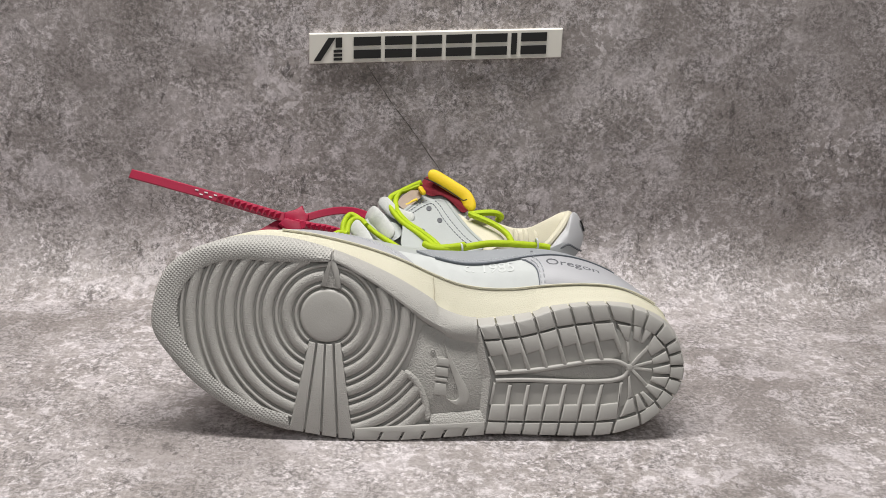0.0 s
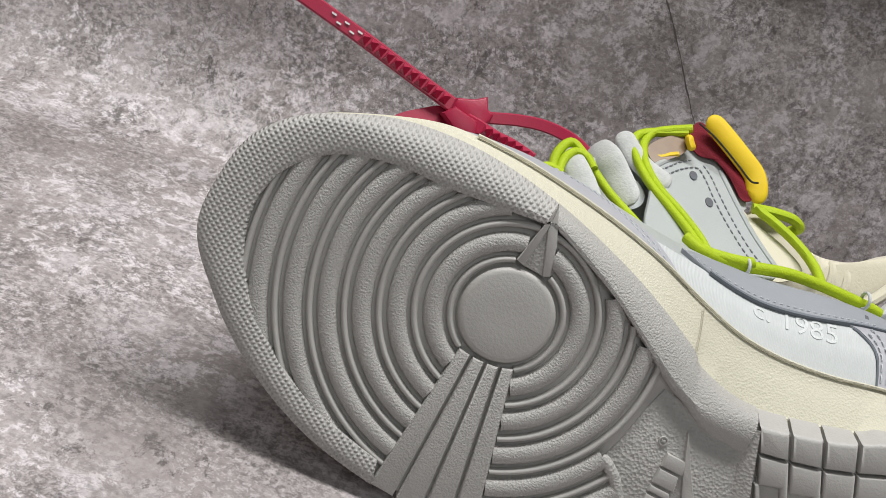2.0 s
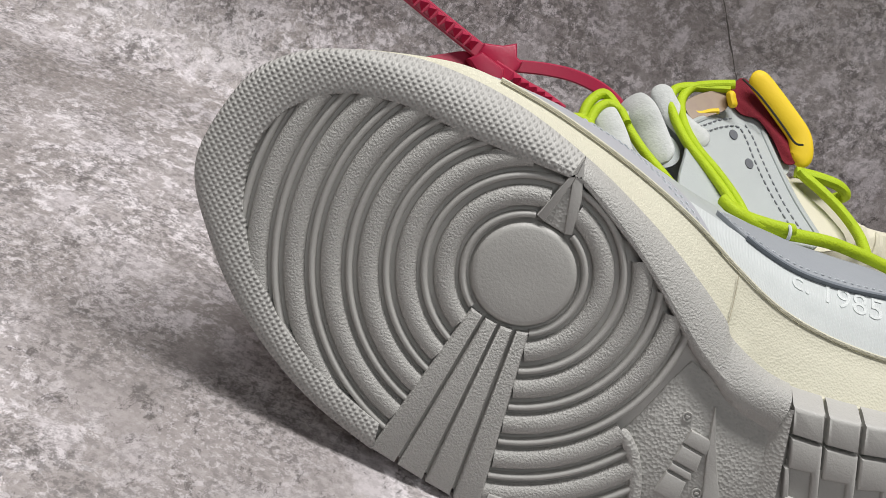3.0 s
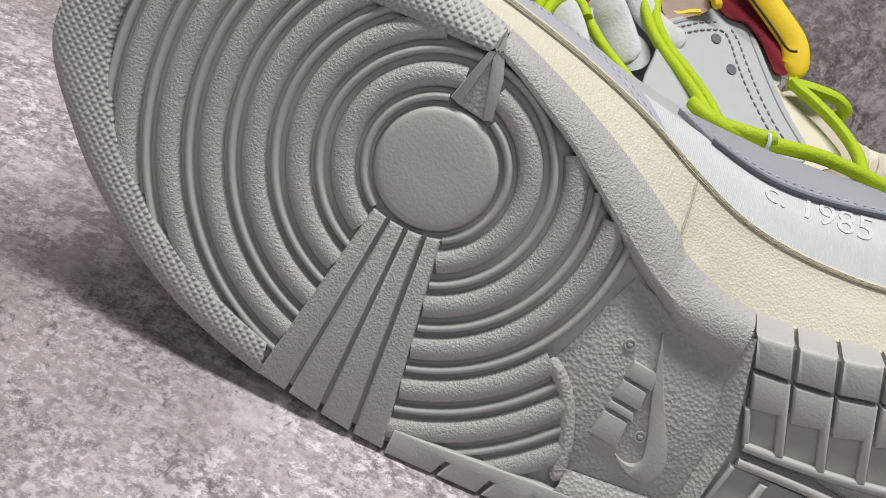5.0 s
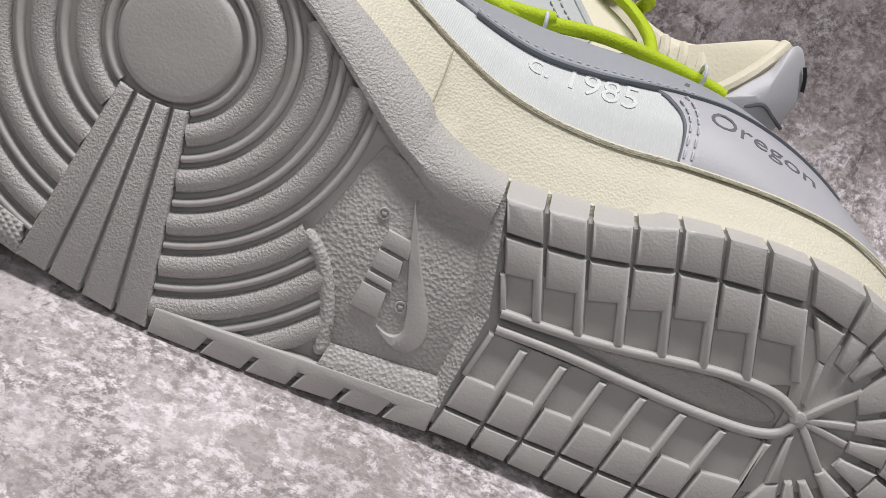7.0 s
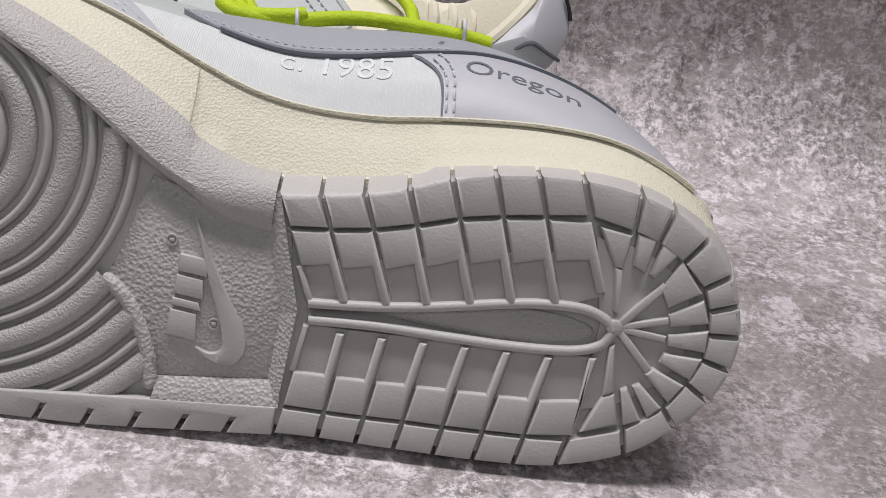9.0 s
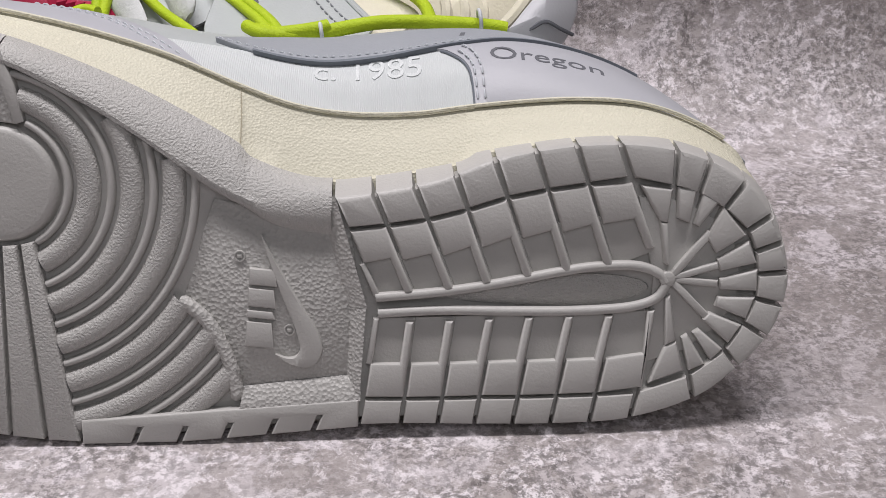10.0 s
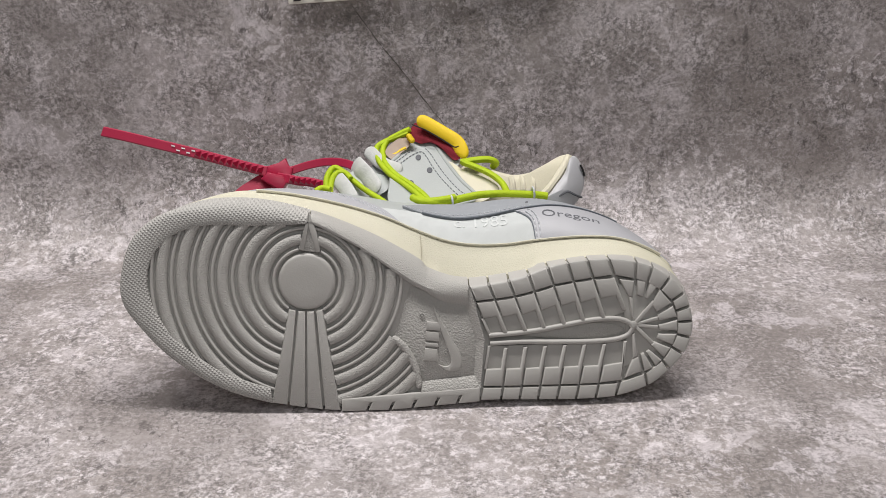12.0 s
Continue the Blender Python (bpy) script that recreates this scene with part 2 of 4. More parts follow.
def tube(pts, radius, count=60, sides=10, flat=1.0, bm=None, taper=False):
    p = glide(pts, count)
    up = np.array([0.0, 0.0, 1.0])
    rings = []
    run = float(np.linalg.norm(np.diff(p, axis=0), axis=1).mean())
    t = np.gradient(p, axis=0)
    t /= np.linalg.norm(t, axis=1)[:, None]
    for i in range(count):
        up = up - (up @ t[i]) * t[i]
        if np.linalg.norm(up) < 1e-6:
            up = np.array([1.0, 0.0, 0.0]) - t[i][0] * t[i]
        up /= np.linalg.norm(up)
        side = np.cross(t[i], up)
        near_end = min(1.0, (min(i, count - 1 - i) + 0.4) * run / max(radius, 1e-6)) if taper else 1.0
        r = radius * math.sqrt(1 - (1 - near_end) ** 2)
        rings.append([p[i] + r * (math.cos(a) * side + flat * math.sin(a) * up) for a in np.linspace(0, 2 * math.pi, sides, endpoint=False)])
    return loft(rings, cap_first=True, cap_last=True, bm=bm)


def pad(poly, place, thick, rows=5, bulge=0.0, bm=None, round_=0.0006):
    """A soft-edged sheet: poly in two parameters, place(a, b, off) gives the point off metres out from its surface."""
    poly = np.array(poly, float)
    c = poly.mean(0)
    rings = [[place(*q, 0.0) for q in poly], [place(*q, thick - round_) for q in poly]]
    for k in range(rows):
        s = 1 - 0.06 * (k > 0) - max(0, k - 1) * 0.9 / max(rows - 1, 1) if k else 0.985
        s = max(s, 0.04)
        rings.append([place(*(c + (q - c) * s), thick + bulge * (1 - s * s)) for q in poly])
    return loft(rings, cap_first=True, cap_last=True, bm=bm)


# ---- room, table and backdrop ----
def slab(name, lo, hi, mat, label, kind="structure", category=""):
    bm = bmesh.new()
    bmesh.ops.create_cube(bm, size=1)
    for v in bm.verts:
        v.co = Vector([a + (b - a) * (c + 0.5) for a, b, c in zip(lo, hi, v.co)])
    return tagged(part(name, bm, mat, smooth=False), label, category, "", kind)


# Unseen room, added to close the place; its mid grey keeps bounced light low.
slab("floor", (-1.7, -1.7, -0.80), (1.7, 1.3, -0.75), M_ROOM, "plain grey floor of the room, unseen")
slab("ceiling", (-1.7, -1.7, 1.60), (1.7, 1.3, 1.65), M_ROOM, "plain grey ceiling of the room, unseen")
slab("wall_north", (-1.7, 1.20, -0.75), (1.7, 1.3, 1.60), M_ROOM, "plain grey wall behind the table, unseen")
slab("wall_south", (-1.7, -1.7, -0.75), (1.7, -1.6, 1.60), M_ROOM, "plain grey wall facing the table, unseen")
slab("wall_west", (-1.7, -1.6, -0.75), (-1.6, 1.2, 1.60), M_ROOM, "plain grey side wall of the room, unseen")
slab("wall_east", (1.6, -1.6, -0.75), (1.7, 1.2, 1.60), M_ROOM, "plain grey side wall of the room, unseen")
table = new("table")
tagged(table, "plain wooden table under the printed sheet", "table")
for name, lo, hi in (("tabletop", (-0.95, -0.80, -0.035), (0.95, 0.40, -0.004)), ("leg", (-0.9, -0.75, -0.75), (-0.84, -0.69, -0.035)),
                     ("leg", (0.84, -0.75, -0.75), (0.9, -0.69, -0.035)), ("leg", (-0.9, 0.3, -0.75), (-0.84, 0.36, -0.035)),
                     ("leg", (0.84, 0.3, -0.75), (0.9, 0.36, -0.035))):
    ob = slab(name, lo, hi, M_TABLE, "", "")
    ob.parent = table

WALL_Y, BEND = 0.235, 0.060


def backdrop():
    prof = [(-0.78, 0.0), (-0.5, 0.0), (-0.25, 0.0), (0.0, 0.0), (0.1, 0.0)]
    prof += [(WALL_Y - BEND + BEND * math.sin(a), BEND - BEND * math.cos(a)) for a in np.linspace(0, math.pi / 2, 12)]
    prof += [(WALL_Y, z) for z in (0.1, 0.2, 0.35, 0.55, 0.75)]
    xs = np.linspace(-0.9, 0.9, 25)
    bm = bmesh.new()
    uvl = bm.loops.layers.uv.new("uv")
    run = np.concatenate([[0], np.cumsum(np.linalg.norm(np.diff(np.array(prof), axis=0), axis=1))])
    grid = [[bm.verts.new((x, y + (0.0015 * math.sin(7 * x + 1) if z > 0.02 else 0), z)) for x in xs] for y, z in prof]
    for i in range(len(prof) - 1):
        for j in range(len(xs) - 1):
            f = bm.faces.new((grid[i][j], grid[i][j + 1], grid[i + 1][j + 1], grid[i + 1][j]))
            for lp, (a, b) in zip(f.loops, ((i, j), (i, j + 1), (i + 1, j + 1), (i + 1, j))):
                lp[uvl].uv = (xs[b], run[a])
    ob = part("backdrop", bm, M_SHEET)
    sol = ob.modifiers.new("thickness", "SOLIDIFY")
    sol.thickness, sol.offset = 0.003, -1
    return tagged(ob, "grey concrete-print photo backdrop sheet curving up behind the shoe", "backdrop", "", "structure")


sheet = backdrop()


def crack(pts, width, wall):
    """A thin printed crack line lying on the sheet."""
    p = glide(pts, 40)
    rnd = random.Random(5)
    rings = []
    for i, q in enumerate(p):
        w = width * (0.5 + rnd.random()) * (1 - abs(2 * i / 39 - 1) ** 6)
        d = p[min(i + 1, 39)] - p[max(i - 1, 0)]
        nn = np.array([-d[1], d[0]]) / (np.linalg.norm(d) + 1e-9)
        q = q + nn * rnd.uniform(-1, 1) * width * 0.6
        a, b = q - nn * w, q + nn * w
        rings.append([(a[0], WALL_Y - 0.0022, a[1]), (b[0], WALL_Y - 0.0022, b[1])] if wall else [(a[0], a[1], 0.0004), (b[0], b[1], 0.0004)])
    part("crack", loft(rings, closed=False), M_CRACK, sheet, "thin dark printed crack line")


crack([(-0.062, 0.171), (-0.051, 0.155), (-0.040, 0.139), (-0.026, 0.121), (-0.010, 0.0985), (0.004, 0.080)], 0.0003, True)
crack([(0.0961, -0.0119), (0.0992, -0.0285), (0.1037, -0.0542), (0.1101, -0.0847)], 0.00034, False)
crack([(0.0934, -0.0117), (0.0909, -0.0281), (0.0886, -0.0491), (0.0874, -0.0666)], 0.0003, False)


def sign():
    x0, x1, z0, z1, y = -0.1005, 0.0762, 0.1692, 0.1902, WALL_Y - 0.006
    tilt = 0.0095
    root = tagged(new("sign"), "white block sign with black printed shapes on the backdrop", "sign")
    zz = lambda x: tilt * (x - x0) / (x1 - x0)
    front = [(x0, z0), (x1, z0 + tilt), (x1, z1 + tilt - 0.001), (x0, z1)]
    fr = inset(front, 0.0)
    if fr[0][0] != front[0][0]:
        fr = np.array(front)
    bm = loft([[(p[0], WALL_Y - 0.001, p[1]) for p in fr], [(p[0], y + 0.0005, p[1]) for p in fr],
               [(p[0], y, p[1]) for p in inset(fr, 0.0005)]], cap_first=True, cap_last=True)
    part("board", bm, M_SIGN, root)

    def mark(pts):
        bm = loft([[(p[0], y - 0.0001, p[1] + zz(p[0])) for p in pts], [(p[0], y - 0.0006, p[1] + zz(p[0])) for p in pts]], cap_first=True, cap_last=True)
        part("printed_shape", bm, M_BLACK, root, smooth=False)
    lo, hi = z0 + 0.0030, z1 - 0.0030
    mark([(x0 + 0.003, lo - 0.001), (x0 + 0.008, lo - 0.001), (x0 + 0.0185, hi), (x0 + 0.0135, hi)])
    mark([(x0 + 0.0185, lo + 0.008), (x0 + 0.023, lo + 0.008), (x0 + 0.023, hi), (x0 + 0.0185, hi)])
    for k in range(3):
        mark([(x0 + 0.017, lo - 0.001 + k * 0.0028), (x0 + 0.023, lo - 0.001 + k * 0.0028), (x0 + 0.023, lo + 0.0008 + k * 0.0028), (x0 + 0.017, lo + 0.0008 + k * 0.0028)])
    left = x0 + 0.031
    for k, (w, bars) in enumerate(((0.019, 2), (0.019, 2), (0.018, 1), (0.018, 2), (0.022, 3), (0.004, 1), (0.018, 2))):
        if w < 0.01:
            mark([(left, lo), (left + w, lo), (left + w, hi), (left, hi)])
        else:
            for z_a, z_b in ((0.0, 0.40), (0.60, 1.0)):
                mark([(left, lo + (hi - lo) * z_a), (left + w, lo + (hi - lo) * z_a), (left + w, lo + (hi - lo) * z_b), (left, lo + (hi - lo) * z_b)])
        left += w + 0.0028


sign()

# ---- the shoe: its own axes are length (toe to heel), width (lateral to medial) and minus height ----
AXES = Matrix(((0.99959, 0.00811, 0.02739, 0.00066), (0.02415, 0.27167, -0.96209, -0.00726), (-0.01525, 0.96236, 0.27137, 0.00293), (0, 0, 0, 1)))
shoe = tagged(new("sneaker"), "pale grey low sneaker lying on its side with lime rope laces", "sneaker")
shoe.matrix_world = AXES

OUT = glide([(-.1690, .066), (-.1625, .092), (-.1480, .1055), (-.1290, .1098), (-.0985, .1082), (-.0695, .1025), (-.0495, .0920), (-.0268, .0765),
             (-.0096, .0660), (.0110, .0640), (.0228, .0650), (.0380, .0676), (.0516, .0722), (.0650, .0748), (.0787, .0758), (.0922, .0750),
             (.1058, .0714), (.1168, .0645), (.1237, .0550), (.1270, .0435), (.1266, .0344), (.1227, .0248), (.1146, .0160), (.1036, .0080),
             (.0862, .0028), (.0660, .0018), (.0460, .0022), (.0147, .0028), (-.0300, .0), (-.0580, .0002), (-.0758, .0025), (-.0937, .0060),
             (-.1182, .0143), (-.1410, .0287), (-.1578, .0460)], 280, True)
ONRM = normals2(OUT)
NO = len(OUT)


def near(p):
    return int(np.argmin(np.linalg.norm(OUT - np.array(p), axis=1)))


FINE = np.concatenate([OUT + (np.roll(OUT, -1, 0) - OUT) * f for f in np.arange(8) / 8]).reshape(8, NO, 2).transpose(1, 0, 2).reshape(-1, 2)
FINE_NRM = np.repeat(ONRM, 8, axis=0)
near_fine = lambda p: int(np.argmin(np.linalg.norm(FINE - np.array(p), axis=1)))


def edge(a, b, count):
    """Points of the sole's outline from near a to near b, clockwise as OUT runs."""
    i, j = near_fine(a), near_fine(b)
    if j < i:
        j += len(FINE)
    return np.array([FINE[int(round(k)) % len(FINE)] for k in np.linspace(i, j, count)])


def curve(pairs):
    g = glide(pairs, 300)
    return lambda u: float(np.interp(u, g[:, 0], g[:, 1]))


# top line of the grey rubber on the medial side
GREY = curve([(-.172, .060), (-.169, .072), (-.1655, .090), (-.158, .0995), (-.147, .1070), (-.126, .1136), (-.108, .1146), (-.090, .1124), (-.0702, .1068), (-.0514, .0992), (-.0327, .0898), (-.0140, .0782),
              (-.0094, .0735), (.0049, .0682), (.0194, .0680), (.0439, .0712), (.0500, .0738), (.0732, .0766), (.0927, .0763), (.1048, .0733), (.1168, .0668), (.1251, .0575), (.131, .045)])


def flared(o, nn):
    """Where the rubber's side wall ends above the outline points o with outward normals nn."""
    w = np.clip(nn[:, 1] * 1.6, 0, 1)
    g = np.array([GREY(u) for u in o[:, 0]])
    out = o + nn * 0.0008
    out[:, 1] += w * np.maximum(0, g - out[:, 1])
    return out


# outsole base plate
outsole = part("outsole", loft([lift(OUT - ONRM * 0.004, 0.0036), lift(OUT - ONRM * 0.0018, 0.0036), lift(OUT - ONRM * 0.0012, 0.0045),
                                lift(OUT - ONRM * 0.0008, 0.0088), lift(OUT - ONRM * 0.003, 0.0092)], cap_first=True, cap_last=True), M_RUBBER, shoe,
               "grey rubber outsole with ringed forefoot and blocked heel")


def rim(name, outer, inner, mat, k=90, soft=False):
    o, i = glide(outer, k), glide(inner, k)
    d = np.gradient(o, axis=0)
    nn = np.stack([d[:, 1], -d[:, 0]], 1)
    nn /= np.linalg.norm(nn, axis=1)[:, None]
    if np.mean(np.sum(nn * (o - i), 1)) < 0:
        nn = -nn
    at = lambda t: o + (i - o) * t
    g = flared(o, nn)
    rows = [lift(at(0.3), 0.0088), lift(g, 0.0088), lift(o + (g - o) * .8 + nn * .0003, 0.0060), lift(o + (g - o) * .45 + nn * .0004, 0.0032), lift(o + (g - o) * .12 + nn * .0002, 0.0014), lift(o - nn * 0.0007, 0.0007), lift(o - nn * 0.0020, 0.0002),
            lift(at(0.45), 0.0)]
    ease = np.linspace(0, 1, k)[:, None] ** 2 * 0.55 if soft else np.zeros((k, 1))
    rows += [lift(at(0.86 - ease * .3), 0.0002), lift(at(0.97 - ease * .15), 0.0007), lift(at(1.0 + ease * .2), 0.0018), lift(at(1.0 + ease * .6), 0.0037)]
    bm = loft([list(r) for r in rows], closed=False)
    for e in (0, -1):
        bm.faces.new([bm.verts.new(tuple(r[e])) for r in rows])
    return part(name, bm, mat, outsole)


RECESS_TOE = [(-.0945, .0140), (-.1087, .0189), (-.1220, .0255), (-.1336, .0335), (-.1440, .0440), (-.1510, .0550), (-.1550, .0680), (-.1540, .0800),
              (-.1480, .0905), (-.1360, .0985), (-.1187, .1012), (-.1036, .1000), (-.0900, .0998), (-.0718, .0996)]
RECESS_MED = [(-.0668, .0988), (-.0630, .0970), (-.0548, .0923), (-.0450, .0865), (-.0354, .0795), (-.0203, .0675), (-.0110, .0620), (-.0031, .0577), (.0107, .0556)]
rim("toe_rim", edge((-.0937, .006), (-.0695, .1024), 90), RECESS_TOE, M_DIMPLE, 110)
rim("medial_rim", edge((-.0691, .1023), (.0113, .064), 60), RECESS_MED, M_GRAIN, soft=True)

# forefoot rings
HUB = np.array((-.0727, .0696))
RIGHT = [(-.0203, .0675), (-.0222, .0560), (-.0258, .0450), (-.0300, .0382), (-.0262, .0362), (-.0224, .0318), (-.0192, .0258), (-.0168, .0183), (-.0158, .0060)]
REGION = np.array(RECESS_TOE + RECESS_MED[:6] + RIGHT + [(-.058, .0040)])
WEDGE = np.array([(-.0829, .0562), (-.0649, .0556), (-.0584, .0), (-.0943, .004)])
SPIKE = np.array([(-.0692, .1075), (-.0765, .0852), (-.0642, .0838)])


def inside(poly, p):
    c = False
    for a, b in zip(poly, np.roll(poly, -1, 0)):
        if (a[1] > p[1]) != (b[1] > p[1]) and p[0] < (b[0] - a[0]) * (p[1] - a[1]) / (b[1] - a[1]) + a[0]:
            c = not c
    return c


WIDE, TIGHT = inset(REGION, -0.0028), inset(REGION, -0.0002)
GROW = np.where(WIDE[:, :1] < -.088, WIDE, TIGHT)


def ring(name, r, half, top, mat):
    """A ridge round the hub, round in section, cut where the rim, the fan and the spike lie."""
    prof = [(-half, 0.0037), (-half * 0.93, top + (0.0037 - top) * 0.50), (-half * 0.72, top + (0.0037 - top) * 0.22), (-half * 0.38, top + (0.0037 - top) * 0.05), (0, top),
            (half * 0.38, top + (0.0037 - top) * 0.05), (half * 0.72, top + (0.0037 - top) * 0.22), (half * 0.93, top + (0.0037 - top) * 0.50), (half, 0.0037)]
    count = 540
    keep = []
    for k in range(count):
        a = 2 * math.pi * (k + 0.5) / count
        p = HUB + r * np.array((math.cos(a), math.sin(a)))
        keep.append(inside(GROW, p) and not inside(WEDGE, p) and not inside(SPIKE, p))
    runs, start = [], next((k for k in range(count) if not keep[k]), 0)
    for k in range(start, start + count):
        if keep[k % count]:
            if not keep[(k - 1) % count]:
                runs.append([])
            runs[-1].append(k)
    for run in runs:
        if len(run) < 12:
            continue
        cols = []
        for k in run + [run[-1] + 1]:
            a = 2 * math.pi * k / count
            cols.append([(HUB[0] + (r + d) * math.cos(a), HUB[1] + (r + d) * math.sin(a), -h) for d, h in prof])
        part(name, loft(cols, closed=False), mat, outsole)


BEADS = [0.0172, 0.0281, 0.0388, 0.0493, 0.0598, 0.0703, 0.0806, 0.0905]
for k, r in enumerate(BEADS):
    ring("ring_bead", r, 0.0011, 0.0011, M_RUBBER)
    ring("ring_band", r + 0.0052, 0.0031, 0.0006, M_GRAIN)
hub_r = [(0.0156, 0.0037), (0.0150, 0.0024), (0.0145, 0.0011), (0.0138, 0.0006), (0.0130, 0.0004), (0.006, 0.0004)]
part("hub_disc", loft([[(HUB[0] + r * math.cos(a), HUB[1] + r * math.sin(a), -h) for a in np.linspace(0, 2 * math.pi, 72, endpoint=False)] for r, h in hub_r], cap_last=True), M_RUBBER, outsole)

# the fan of four bars below the hub and the spike above it
TOPS = [(-.0832, .0560), (-.0785, .0548), (-.0738, .0542), (-.0691, .0543), (-.0646, .0553)]
FEET = [(-.0948, .0058), (-.0857, .0041), (-.0764, .0024), (-.0671, .0010), (-.0578, .0001)]
for k in range(4):
    part("fan_bar", prism([TOPS[k], TOPS[k + 1], FEET[k + 1], FEET[k]], 0.0002, 0.0088, 0.0007, 0.00055), M_GRAIN, outsole)
part("spike", prism([(-.0697, .1010), (-.0735, .0857), (-.0663, .0845)], 0.0014, 0.0037, 0.0003), M_PEBBLE, outsole)
for rail in ([(-.0696, .1062), (-.0759, .0868), (-.0733, .0858), (-.0702, .0986)], [(-.0696, .1062), (-.0702, .0986), (-.0668, .0846), (-.0647, .0852), (-.0660, .0950)]):
    part("spike_edge", prism(rail, 0.0003, 0.0037, 0.00025), M_RUBBER, outsole)

# the edge strip along the lateral side, nicked by slanting cuts
foot = lambda u: float(np.interp(u, (-.058, -.030, .0147, .016), (.0002, .0, .0028, .0028)))
crest = lambda u: .0066 + (u + .0578) * .050
outline = [(-.0575, foot(-.0575))]
for cut in (-.0442, -.0322, -.0204, -.0085, .0032):
    outline += [(cut - .0007, foot(cut)), (cut + .0013, foot(cut) + .0042), (cut + .0027, foot(cut) + .0042), (cut + .0007, foot(cut))]
outline += [(.0150, foot(.0150))] + [(u, crest(u)) for u in np.linspace(.0157, -.0574, 9)]
part("edge_strip", prism(outline, 0.0, 0.0088, 0.0005), M_RUBBER, outsole)

# waist panel: curved ridge, ledge, wall and the plain raised shapes
part("waist_ridge", tube([(-.0296, .0379, -.0026), (-.0266, .0358, -.0023), (-.0228, .0318, -.0023), (-.0196, .0258, -.0023), (-.0172, .0183, -.0023), (-.0163, .0105, -.0023)], 0.0019, 40, 12, .95, taper=True), M_PEBBLE, outsole)
part("waist_panel", prism([(-.0190, .0640), (-.0222, .0560), (-.0258, .0450), (-.0290, .0380), (-.0240, .0287), (-.0165, .0130), (.0140, .0160), (.0176, .0340), (.0155, .0550), (.0107, .0556), (-.0031, .0577), (-.0110, .0620)],
                          0.0030, 0.0038, 0.0003), M_PEBBLE, outsole)
part("waist_ledge", loft([[(-.0158, .0085, -.0002), (.0160, .0098, -.0002)], [(-.0152, .0105, -.0004), (.0162, .0122, -.0004)], [(-.0150, .0140, -.0028), (.0160, .0165, -.0028)]], closed=False), M_PEBBLE, outsole)
part("waist_wall", loft([[(.0186, .0345, -.0001), (.0160, .0122, -.0001)], [(.0172, .0345, -.0004), (.0148, .0122, -.0004)], [(.0145, .0345, -.0029), (.0125, .0145, -.0029)]], closed=False), M_PEBBLE, outsole)
part("waist_wall", loft([[(.0190, .0345, -.0001), (.0126, .0625, -.0002)], [(.0176, .0345, -.0005), (.0112, .0622, -.0006)], [(.0142, .0345, -.0029), (.0080, .0600, -.0032)]], closed=False), M_PEBBLE, outsole)
for v0, v1 in ((.0252, .0318), (.0328, .0348), (.0358, .0406), (.0415, .0458)):
    side = lambda v, e: (-.0134 + (v - .0255) * .12 + e * .0074, v - e * .0010)
    part("raised_bar", prism([side(v0, 0), side(v0, 1), side(v1, .88), side(v1, 0)], 0.0016, 0.0032, 0.0003), M_RUBBER, outsole)
tick_out = glide([(-.0074, .0545), (-.0040, .0470), (-.0005, .0400), (.0030, .0335), (.0056, .0288), (.0068, .0248), (.0064, .0218), (.0041, .0190), (.0003, .0189), (-.0028, .0203), (-.0056, .0226)], 48)
tick_in = glide([(-.0075, .0544), (-.0052, .0450), (-.0033, .0385), (-.0012, .0322), (.0002, .0275), (.0008, .0240), (-.0004, .0220), (-.0028, .0216), (-.0057, .0227)], 48)
part("raised_tick", loft([[(*p, -.0032), (*(p + (q - p) * .04), -.0018), (*(p + (q - p) * .12), -.0016), (*(p + (q - p) * .88), -.0016), (*(p + (q - p) * .96), -.0018), (*q, -.0032)] for p, q in zip(tick_in, tick_out)],
                         cap_first=True, cap_last=True), M_RUBBER, outsole)
for u, v in ((-.0134, .0488), (-.0017, .0288)):
    ringlet = [(u + .0013 * math.cos(a), v + .0013 * math.sin(a), -.0028) for a in np.linspace(0, 2 * math.pi, 18)]
    part("round_mark", tube(ringlet, .00028, 30, 6), M_RUBBER, outsole)
    part("mark_bar", prism([(u - .0006, v - .0004), (u + .0006, v - .0004), (u + .0006, v + .0004), (u - .0006, v + .0004)], .0024, .0032, .0001), M_RUBBER, outsole)

# heel tread
UA = [(.0113, .0640), (.0218, .0649), (.0322, .0664), (.0427, .0690), (.0527, .0726), (.0631, .0746), (.0733, .0757), (.0841, .0757)]
UB = [(.0216, .0375), (.0316, .0378), (.0420, .0384), (.0517, .0398), (.0623, .0411), (.0724, .0421), (.0829, .0434), (.0925, .0470)]
LC = [(.0211 + .0103 * k, .0316 - .0002 * math.sin(k)) for k in range(8)]
LD = [(.0152, .0027), (.0262, .0023), (.0360, .0021), (.0455, .0021), (.0555, .0018), (.0655, .0018), (.0757, .0020), (.0862, .0027)]
mixp = lambda a, b, t: (a[0] + (b[0] - a[0]) * t, a[1] + (b[1] - a[1]) * t)


def rib(a, b, w, h=0.0008):
    a, b = np.array(a), np.array(b)
    d = (b - a) / np.linalg.norm(b - a)
    s = np.array((-d[1], d[0])) * w
    return prism([a - s, b - s, b + s, a + s], h, 0.0037, 0.0004)


def heel_block(poly, h0=0.0, h1=0.0088, gap=0.00055):
    part("tread_block", prism(poly, h0, h1, 0.0007, gap), M_RUBBER, outsole)


